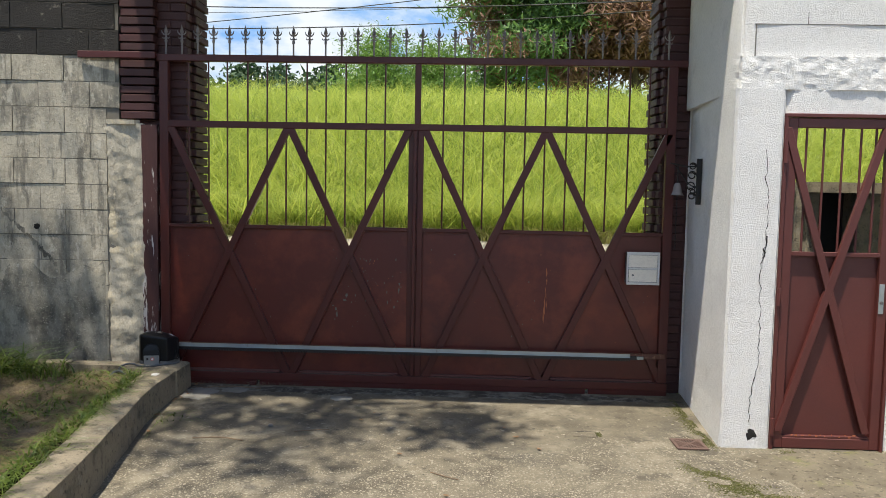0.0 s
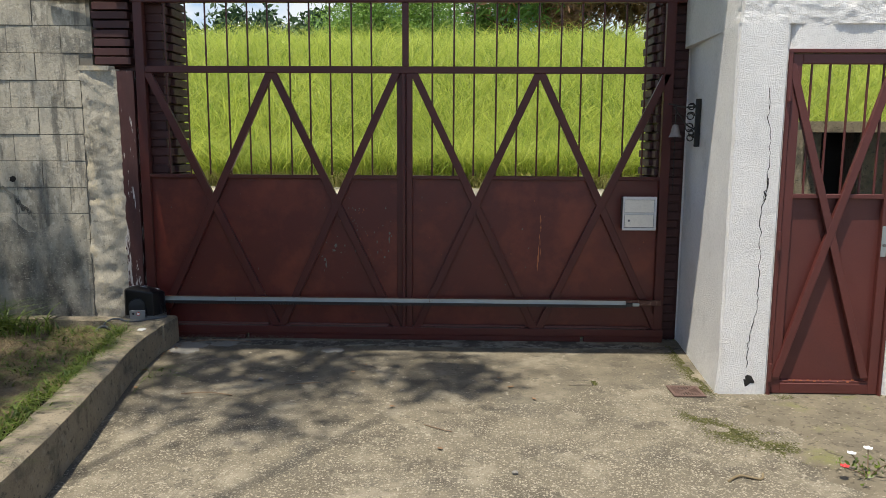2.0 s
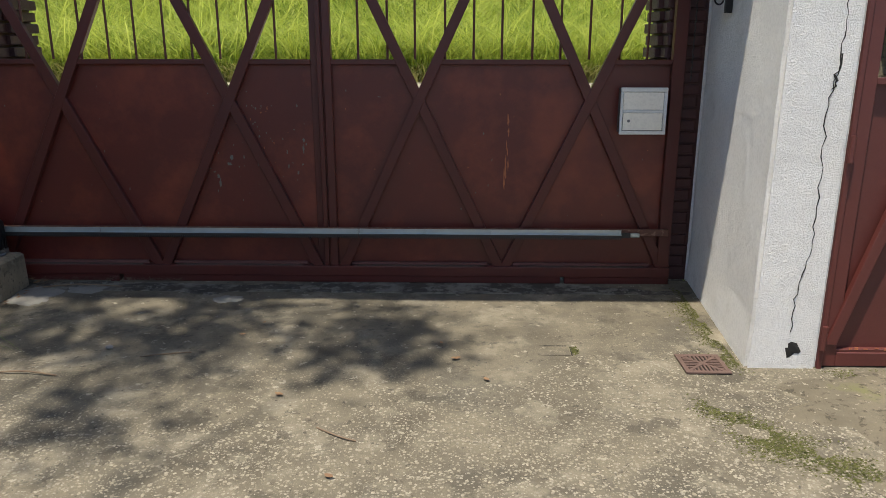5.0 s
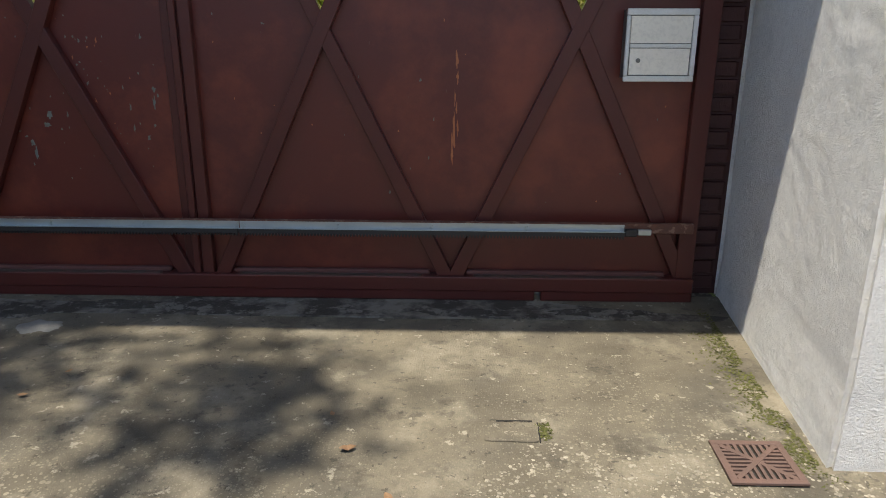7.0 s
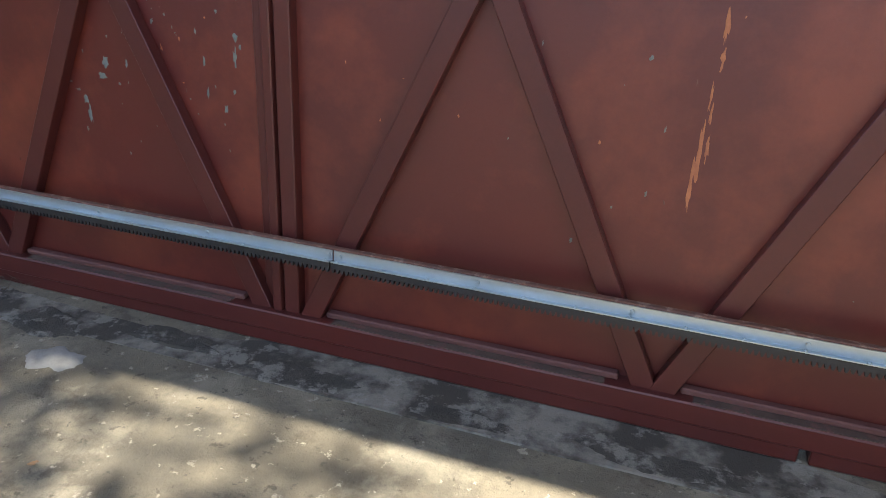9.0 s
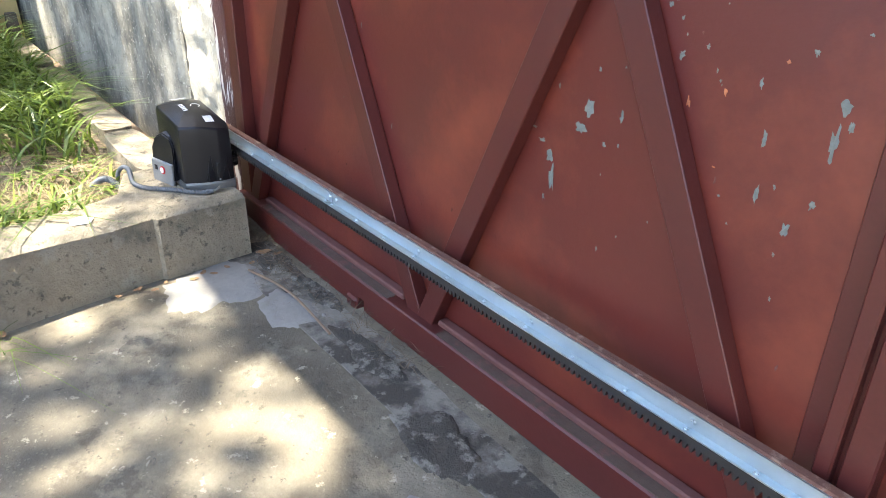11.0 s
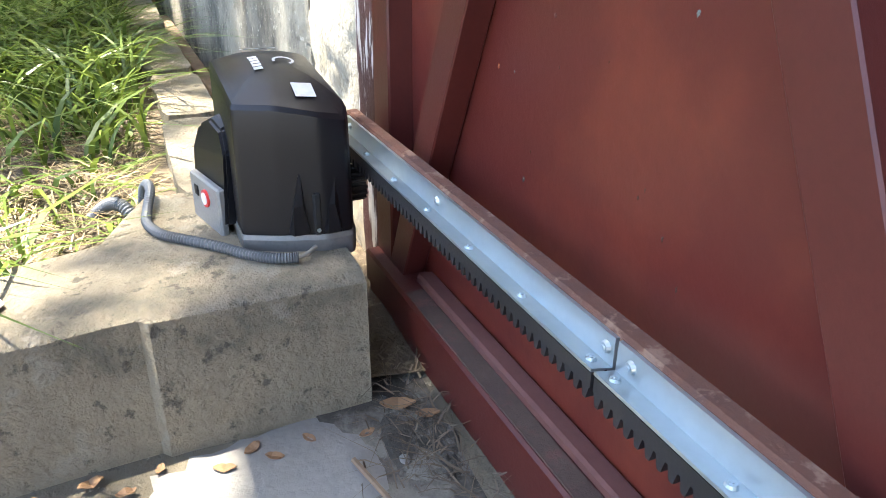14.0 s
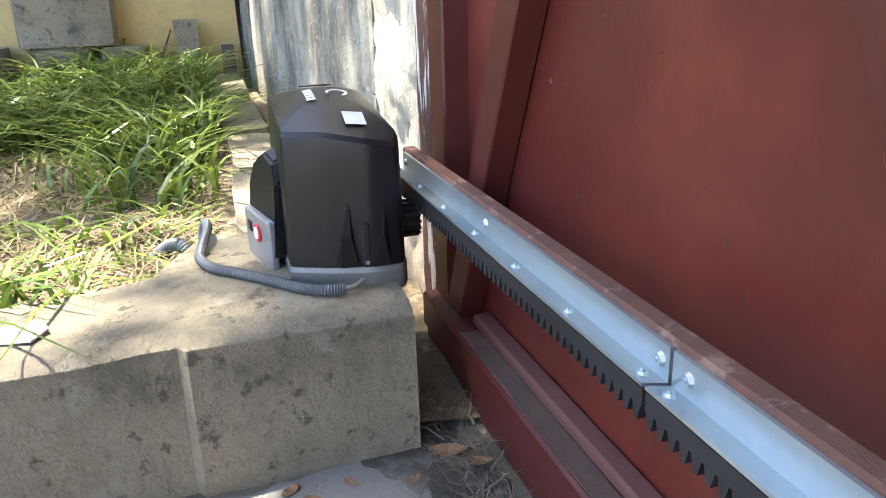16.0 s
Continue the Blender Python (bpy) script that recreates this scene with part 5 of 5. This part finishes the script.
# moss
mp = []
for (xa, ya), (xb, yb), w, n in (((1.42, 5.16), (1.60, 4.90), 0.045, 1500), ((1.60, 4.90), (1.80, 4.68), 0.06, 1700), ((1.80, 4.68), (2.15, 4.50), 0.07, 1600), ((1.50, 4.92), (1.58, 4.80), 0.05, 700), ((1.69, 6.45), (1.67, 5.50), 0.05, 4500), ((2.1, 4.75), (2.5, 4.9), 0.12, 1500), ((0.965, 5.69), (0.965, 5.62), 0.010, 140), ((2.0, 5.42), (2.7, 5.42), 0.03, 700)):
    for _ in range(n):
        t = rng.random()
        x, y = xa + (xb - xa) * t + rng.normal(0, w), ya + (yb - ya) * t + rng.normal(0, w * 0.8)
        if noise.noise((x * 9, y * 9, 0)) > -0.25 and not (x > 1.68 and y > WF - 0.01):
            mp.append((x, y, drive_z(x, y) + (0.012 if x > 1.95 else 0.0)))
blades("moss", mp, M_MOSS, "yellow-green moss patches on the damp concrete", "moss", h=(0.003, 0.009), w=0.005, lean=1.6, segs=2, seed=5)

# ---- lawn ----
rng = np.random.default_rng(31)


def on_lawn(n, xa, xb, ya, yb, clump):
    out = []
    while len(out) < n:
        x, y = rng.uniform(xa, xb), rng.uniform(ya, yb)
        edge = np.interp(y, [-4, 1.5, 3.0, 4.2, 5.2, 5.7, 6.2, 6.5], [-0.8, -1.6, -1.82, -2.0, -2.16, -2.22, -2.32, -2.5])
        if clump == 2.0 and x > -3.2 and y > 4.6 and rng.random() < 0.4:
            continue
        if x > edge or noise.noise((x * clump, y * clump, 5)) < rng.uniform(-0.5, 0.35):
            continue
        out.append((x, y, lawn_z(x, y) - 0.004))
    return out


blades("lawn_grass", on_lawn(7000, -4.9, -2.0, 3.2, 6.27, 2.0), M_LAWN, "patchy green lawn grass beside the kerb", "grass", h=(0.03, 0.13), w=0.0065, lean=2.0, segs=4, seed=6)
blades("lawn_grass", on_lawn(5200, -4.95, -3.5, 4.2, 6.30, 1.2), M_LAWN, "green grass towards the yellow wall", "grass", h=(0.08, 0.26), w=0.010, lean=1.6, segs=4, seed=16)
tuft = [(rng.normal(-3.45, 0.33), rng.normal(6.16, 0.09)) for _ in range(430)] + [(rng.normal(-4.3, 0.35), rng.normal(6.0, 0.28)) for _ in range(420)]
tuft = [(x, min(y, 6.29), lawn_z(x, y) - 0.005) for x, y in tuft if -4.95 < x < -2.75]
blades("tall_grass", tuft, M_LAWN, "tall uncut green grass along the low strip", "grass", h=(0.12, 0.37), w=0.007, lean=1.5, segs=5, seed=7)
blades("dry_clippings", on_lawn(12000, -3.6, -2.1, 4.2, 6.27, 3.0), M_STRAW, "dry straw-coloured clippings on the soil", "grass clippings", h=(0.03, 0.11), w=0.0022, lean=3.0, segs=2, seed=8)
blades("cut_grass", [(np.interp(y, [3, 4.2, 5.2, 5.7, 6.2], [-1.84, -2.02, -2.17, -2.23, -2.34]) + rng.normal(0, 0.03), y, 0.165) for y in rng.uniform(3.6, 6.1, 700)], M_LAWN, "cut green blades lying over the kerb edge", "grass", h=(0.05, 0.16), w=0.005, lean=2.2, segs=3, seed=10)

blades("grass_clippings", [(-1.93 + rng.normal(0, 0.05), 5.72 + rng.normal(0, 0.06), -0.03) for _ in range(26)], M_LAWN, "loose cut grass blades lying on the drive by the kerb", "grass clippings", h=(0.05, 0.12), w=0.003, lean=3.0, segs=4, seed=41)

# ---- debris by the yellow wall ----
def lump(name, label, cat, x0, y0, z0, x1, y1, z1, mat, seed, turn=(0, 0, 0)):
    bm = rough_box(x0, y0, z0, x1, y1, z1, 0.08, 0.015, seed)
    c = Vector(((x0 + x1) / 2, (y0 + y1) / 2, z0))
    bmesh.ops.transform(bm, matrix=Matrix.Translation(c) @ pose(0, 0, 0, *turn) @ Matrix.Translation(-c), verts=bm.verts)
    return solid(name, bm, mat, label, cat, smooth=True)


lump("concrete_block", "large mossy grey concrete block by the yellow wall", "concrete block", -4.98, 5.56, 0.365, -4.79, 5.96, 0.60, M_KERB, 61, (0, 0, 3))
lump("base_block", "dark damp concrete block lying under the mossy block", "concrete block", -4.98, 5.60, 0.15, -4.80, 5.86, 0.365, M_KERB, 62)
lump("base_block", "dark damp concrete block beside the wall's foot", "concrete block", -4.98, 5.87, 0.15, -4.82, 6.08, 0.355, M_KERB, 67)
lump("concrete_post_stub", "short grey concrete post stub", "post stub", -4.98, 6.17, 0.15, -4.88, 6.31, 0.455, M_KERB, 63, (0, 2, 0))
lump("dark_plank", "dark plank leaning on the yellow wall", "plank", -4.975, 6.04, 0.16, -4.945, 6.075, 0.44, M_BARK, 64, (-25, 0, 0))
lump("gravel_heap", "pale gravel heap beside the concrete block", "gravel heap", -4.98, 5.0, 0.1, -4.55, 5.52, 0.37, M_PALE, 65)
lump("plaster_rubble", "dark rubble lying at the yellow wall's foot", "rubble", -4.98, 6.36, 0.15, -4.88, 6.46, 0.34, M_BARK, 66)

# ---- flowering plant by the drive ----
plant = thing("flower_plant", (2.02, 4.36, -0.05), "small plant with one red and several white flowers", "plant")
for k, (dx, dy, h) in enumerate(((-0.12, -0.02, 0.06), (0.02, 0.05, 0.12), (-0.05, 0.06, 0.09), (0.10, -0.03, 0.10))):
    part("stem", tube(bmesh.new(), curve_points([(2.02, 4.36, -0.05), (2.02 + dx * 0.5, 4.36 + dy * 0.5, h * 0.6 - 0.05), (2.02 + dx, 4.36 + dy, h - 0.05)], 8), 0.003, 5), M_TWIG, plant)
    bm = bmesh.new()
    for j in range(6):
        a = j * math.pi / 3
        m = pose(2.02 + dx, 4.36 + dy, h - 0.045, 0, 0, math.degrees(a)) @ pose(0.012, 0, 0, 0, -25, 0) @ Matrix.Diagonal((1, 0.8, 0.25, 1))
        bmesh.ops.create_icosphere(bm, subdivisions=1, radius=0.012, matrix=m)
    part("flower", bm, M_RED if k == 0 else M_PAPER, plant, "red flower" if k == 0 else "white flower")
me = leaf_cloud("leaves", [(2.02, 4.36, -0.02), (2.10, 4.38, 0.0), (1.98, 4.40, -0.02)], M_LAWN, 0.016, 26, 0.04)
part("leaves", me, M_LAWN, plant)

# ---- outside: concrete box and post behind the door ----
shed = thing("meter_shelter", (3.0, 6.75, 0.9), "grey concrete meter shelter with a flat mossy top", "shelter")
part("top_slab", rough_box(2.52, 6.30, 1.585, 3.45, 7.1, 1.66, 0.06, 0.008, 71), M_KERB, shed, smooth=True)
part("side_panel", boxed(2.58, 6.42, 0.0, 2.66, 7.0, 1.585, 0.005), M_KERB, shed)
part("side_panel", boxed(2.93, 6.42, 0.0, 3.40, 7.0, 1.585, 0.005), M_KERB, shed)
part("dark_inside", boxed(2.66, 6.62, 0.0, 2.93, 7.0, 1.585), M_DARK, shed, "dark recess")
solid("concrete_post", rough_box(2.43, 6.28, -0.1, 2.50, 6.36, 1.60, 0.05, 0.005, 72), M_KERB, "mossy pale concrete post outside the door", "post", smooth=True)

# ---- grass bank outside ----
rng = np.random.default_rng(11)
pl = []
for _ in range(120000):
    y = 9.3 + 15.5 * rng.random() ** 1.7
    x = rng.uniform(-0.60, 0.60) * (y + 1.0)
    pl.append((x, y, field_z(x, y) - 0.02))
blades("field_grass", pl, M_GRASS, "tall bright green grass on the bank", "grass", h=(0.2, 1.05), w=0.0075, lean=1.1, seed=3)
blades("field_verge", [(rng.uniform(-7, 7), 9.15 + abs(rng.normal(0, 0.25)), 1.0) for _ in range(9000)], M_VERGE, "dry pale grass along the verge", "grass", h=(0.1, 0.35), w=0.008, lean=1.2, seed=13)

# ---- trees, woods, cables and sky ----
def tree(name, label, x, y, z0, top, r, mats, crown_from, spread, clumps, per, size, seed, trunk_r=0.2, slim=0.4):
    """A tapered trunk with limbs and a crown of many small leaves in clumps."""
    rg = np.random.default_rng(seed)
    t = thing(name, (x, y, z0), label, "tree")
    bend = [(x + 0.02 * (top - z0) * math.sin(k * 1.3 + seed), y, z0 + (top - z0) * k / 6) for k in range(7)]
    part("trunk", tube(bmesh.new(), bend, [trunk_r * (1 - 0.13 * k) for k in range(7)], 9), M_BARK, t, smooth=True)
    cs = [[] for _ in mats]
    bm = bmesh.new()
    for k in range(clumps):
        s = rg.random() ** 0.8
        h = crown_from + (top - crown_from) * s
        R = spread * (1.05 - 0.75 * s) * rg.uniform(0.35, 1.0)
        a = rg.uniform(0, 2 * math.pi)
        tip = (x + R * math.cos(a), y + R * math.sin(a), h + 0.12 * R)
        tube(bm, [(x, y, h - 0.25 * R), (x + 0.5 * R * math.cos(a), y + 0.5 * R * math.sin(a), h - 0.05 * R), tip], [trunk_r * 0.22, trunk_r * 0.14, trunk_r * 0.05], 5)
        q = 0 if len(mats) == 1 or rg.random() > mats[1][1] * (1.25 - s) else 1
        for f in (1.0, 0.72):
            cs[q].append((x + f * R * math.cos(a), y + f * R * math.sin(a), h + 0.1 * R + rg.normal(0, 0.1)))
    part("limbs", bm, M_BARK, t)
    for q, c in enumerate(cs):
        if c:
            part("crown" if q == 0 else "dead_crown", leaf_cloud("crown", c, mats[q][0], size, per, r, seed + q, 0.6, slim), mats[q][0], t, "" if q == 0 else "brown dead needles")
    return t


PINES = ((1.9, 33, 0.15, 5.6), (4.6, 35, 0.3, 6.3), (7.2, 34, 0.8, 6.3), (9.6, 36, 0.9, 7.2), (12.6, 37, 0.8, 7.6), (11.0, 33, 0.95, 7.0), (15.5, 40, 0.5, 6.8))
for k, (x, y, dead, lo) in enumerate(PINES):
    tree("pine_tree", "tall pine with green top and brown dead lower needles" if dead > 0.4 else "tall green pine above the bank", x, y, field_z(x, y) - 0.2, 17.0 + k % 3, 0.55,
         [(M_PINE, 0), (M_PINE_DRY, dead)], lo - 0.2, 3.6, 120, 190, 0.19, 100 + k, 0.22, 0.2)
tree("feathery_bush", "light green feathery bush on the bank", -2.3, 19.5, 2.9, 5.3, 0.30, [(M_BUSH, 0)], 3.2, 1.5, 70, 130, 0.05, 120, 0.05, 0.25)
tree("feathery_bush", "light green feathery bush on the bank", -0.9, 20.5, 2.9, 5.2, 0.30, [(M_BUSH, 0)], 3.2, 1.3, 60, 130, 0.05, 121, 0.05, 0.25)
# yard tree whose high boughs shade the lawn and part of the drive
yard = tree("yard_tree", "tall leafy yard tree whose boughs shade the drive", -4.4, -0.6, 0.1, 12.0, 0.3, [(M_LEAF, 0)], 8.2, 2.2, 40, 40, 0.09, 130, 0.2)
bm = bmesh.new()
cs = []
rb = np.random.default_rng(77)


def above(gx, gy, z):
    """The place at height z through which the light of a ground point comes."""
    return (gx + SUN_DIR.x / SUN_DIR.z * z, gy + SUN_DIR.y / SUN_DIR.z * z, z)


for k in range(460):
    gx, gy = rb.uniform(-6.8, 0.15), rb.uniform(3.7, 6.35)
    if gx > -2.3 and (noise.noise((gx * 1.9, gy * 1.9, 9)) < (-0.10 if gx < -0.75 and gy > 5.55 else 0.04) or gy > 6.32 or gy < 4.3 + 0.45 * (gx + 2) or (k % 2 and (gy < 5.6 or gx > -0.6))):
        continue
    if gx <= -2.3 and noise.noise((gx * 1.5, gy * 1.5, 4)) < -0.13:
        continue
    if -2.75 < gx < -1.9 and gy > 5.75:
        continue
    cs.append(above(gx, gy, rb.uniform(8.0, 9.6)))
for k in range(70):
    gx, gy = rb.uniform(-4.2, -2.42), rb.uniform(6.34, 6.66)
    if noise.noise((gx * 1.8, gy * 1.8, 14)) > 0.05:
        cs.append(above(gx, gy, rb.uniform(8.0, 9.4)))
cs += [above(-2.20 + rb.normal(0, 0.06), 6.57 + rb.normal(0, 0.04), rb.uniform(8.2, 8.8)) for _ in range(7)]
cs += [above(0.05 + rb.normal(0, 0.16), 5.72 + rb.normal(0, 0.10), rb.uniform(8.2, 9.0)) for _ in range(7)]
for c in cs[::9]:
    tube(bm, curve_points([(-4.4, -0.6, 7.0), ((c[0] - 4.4) / 2, (c[1] - 0.6) / 2 - 0.2, 8.4), c], 8), [0.05, 0.04, 0.032, 0.026, 0.02, 0.015, 0.01, 0.006], 5)
part("long_boughs", bm, M_BARK, yard)
part("bough_leaves", leaf_cloud("bough_leaves", cs, M_LEAF, 0.065, 60, 0.17, 78, 0.5), M_LEAF, yard)

# far wooded hill
hill_c = []
rh = np.random.default_rng(5)
for _ in range(2600):
    x, y = rh.uniform(-85, 25), rh.uniform(120, 170)
    hill_c.append((x, y, 17.0 + 0.05 * (y - 120) + 2.0 * noise.noise((x * 0.06, y * 0.05, 0)) + rh.normal(0, 0.9)))
for x, h in ((-56, 5), (-45.5, 6.5), (-39, 6), (-29, 6.5), (-17, 5), (-6, 6)):
    hill_c += [(x + rh.normal(0, 1.3), 150 + rh.normal(0, 1), 20 + h * rh.random() ** 0.6) for _ in range(26)]
me = leaf_cloud("far_woods", hill_c, M_HILL, 0.75, 16, 1.3, 6, 0.8)
tagged(new("far_woods", me), "distant dark green wooded hill", "woods", kind="stuff")
solid("hill", sheet(-200, 120, 100, 190, 40, 12, lambda x, y: -3 + 19.5 * min(1, (y - 100) / 40) + 1.5 * noise.noise((x * 0.05, y * 0.05, 0))), M_FIELD, "distant wooded hillside", "hill", kind="structure", smooth=True)
for (xa, za), (xb, zb), r, sag in (((-5.2, 4.72), (4.6, 4.98), 0.010, 0.10), ((-5.2, 4.38), (4.6, 5.6), 0.008, 0.06), ((-5.2, 4.33), (4.6, 4.87), 0.009, 0.12), ((-5.2, 4.83), (4.6, 5.1), 0.004, 0.05), ((-5.2, 4.60), (4.6, 5.0), 0.004, 0.06)):
    pts = [(xa + (xb - xa) * k / 20, 13.9, za + (zb - za) * k / 20 - sag * 4 * (k / 20) * (1 - k / 20)) for k in range(21)]
    solid("power_cable", tube(bmesh.new(), pts, r, 6), M_WIRE, "black overhead cable along the street", "cable", "overhead cables")

# sky with clouds, far behind everything
m = bpy.data.materials.new("cloudy_sky")
m.use_nodes = True
n, l = m.node_tree.nodes, m.node_tree.links
n.remove(n["Principled BSDF"])
em = n.new("ShaderNodeEmission")
geo = n.new("ShaderNodeNewGeometry")
mpn = n.new("ShaderNodeMapping")
mpn.inputs["Scale"].default_value = (0.0035, 0.0035, 0.0075)
mpn.inputs["Location"].default_value = (0.35, 0.0, 0.2)
no = n.new("ShaderNodeTexNoise")
no.inputs["Scale"].default_value = 1.0
no.inputs["Detail"].default_value = 9
no.inputs["Roughness"].default_value = 0.55
l.new(geo.outputs["Position"], mpn.inputs["Vector"])
l.new(mpn.outputs[0], no.inputs["Vector"])
cr = n.new("ShaderNodeValToRGB")
cr.color_ramp.elements[0].position, cr.color_ramp.elements[0].color = 0.40, (0.20, 0.38, 0.68, 1)
cr.color_ramp.elements[1].position, cr.color_ramp.elements[1].color = 0.54, (0.66, 0.70, 0.74, 1)
e3 = cr.color_ramp.elements.new(0.47)
e3.color = (0.48, 0.58, 0.70, 1)
l.new(no.outputs[0], cr.inputs[0])
l.new(cr.outputs[0], em.inputs[0])
em.inputs[1].default_value = 0.95
l.new(em.outputs[0], n["Material Output"].inputs[0])
bm = bmesh.new()
arc = [(1500 * math.sin(a), 1500 * math.cos(a)) for a in np.linspace(-1.0, 1.0, 25)]
lo, hi = [bm.verts.new((x, y, -60)) for x, y in arc], [bm.verts.new((x, y, 700)) for x, y in arc]
for k in range(24):
    bm.faces.new((lo[k], lo[k + 1], hi[k + 1], hi[k]))
solid("sky_backdrop", bm, m, "blue sky with white clouds", "sky", kind="structure")

# ---- pieces of the walls, last ----
def brick_course(col, x0, x1, yf, seed, z=0.0):
    me = mesh_of("brick", boxed(-0.5, -0.5, -0.5, 0.5, 0.5, 0.5, 0.06), M_BRICK)
    rb2 = random.Random(seed)
    k = 0
    while z < 3.4:
        xs = [x0, x1] if x1 - x0 < 0.3 else ([x0, x0 + (x1 - x0) * 0.5, x1] if k % 2 else [x0, x0 + (x1 - x0) * 0.28, x0 + (x1 - x0) * 0.74, x1])
        for a, b in zip(xs, xs[1:]):
            ob = part("brick", me, M_BRICK, col)
            out = rb2.uniform(-0.006, 0.006)
            j = 0.006 if k % 2 else -0.004
            ob.location = ((a + b) / 2 + (j if b == x1 else 0) * (1 if seed == 1 else -1), yf + 0.055 + out, z + 0.033)
            ob.scale = (b - a - 0.010, 0.11, 0.056)
        z += 0.066
        k += 1


brick_course(COLS["left"], -2.66, -2.155, 6.70, 1)
brick_course(COLS["left"], -2.665, -2.385, 6.628, 3, 2.06)
brick_course(COLS["right"], 1.555, 1.772, 6.70, 2)
edge_me = mesh_of("brick", boxed(-0.5, -0.5, -0.5, 0.5, 0.5, 0.5, 0.06), M_BRICK)
for col, x, s in (("left", -2.165, 1), ("right", 1.565, -1)):
    for k in range(50):
        ob = part("brick", edge_me, M_BRICK, COLS[col])
        ob.location = (x + s * (0.012 if k % 2 else 0.0), 6.95, 0.033 + 0.066 * k)
        ob.scale = (0.06, 0.29, 0.054)

blk = [mesh_of("block", boxed(-0.5, -0.5, -0.5, 0.5, 0.5, 0.5, 0.006), mt) for mt in (M_BLOCK, M_BLOCK_DARK, M_BLOCK_LOW)]
for k in range(17):
    z0 = 0.145 - 0.4 + 0.2 * k
    off = 0.2 if k % 2 else 0.0
    for j in range(17):
        xb = -0.4 * j - off
        xa = xb - 0.4
        dark = 1 if z0 > 2.5 else (2 if z0 + 0.25 * math.sin(j * 2.7) < 0.55 else 0)
        hi_x = min(xb, -0.27 if z0 < 1.99 else -0.165)
        if hi_x - xa < 0.04 or xa < -6.5:
            continue
        ob = part("block", blk[dark], M_BLOCK, wall_left)
        rj = 0.004 * math.sin(j * 7.3 + k * 3.1) + (-0.006 if dark == 1 else 0)
        ob.matrix_basis = LW @ Matrix.Translation(((xa + hi_x) / 2, 0.04 + rj, z0 + 0.1)) @ Matrix.Diagonal((hi_x - xa - 0.006, 0.085, 0.194, 1))
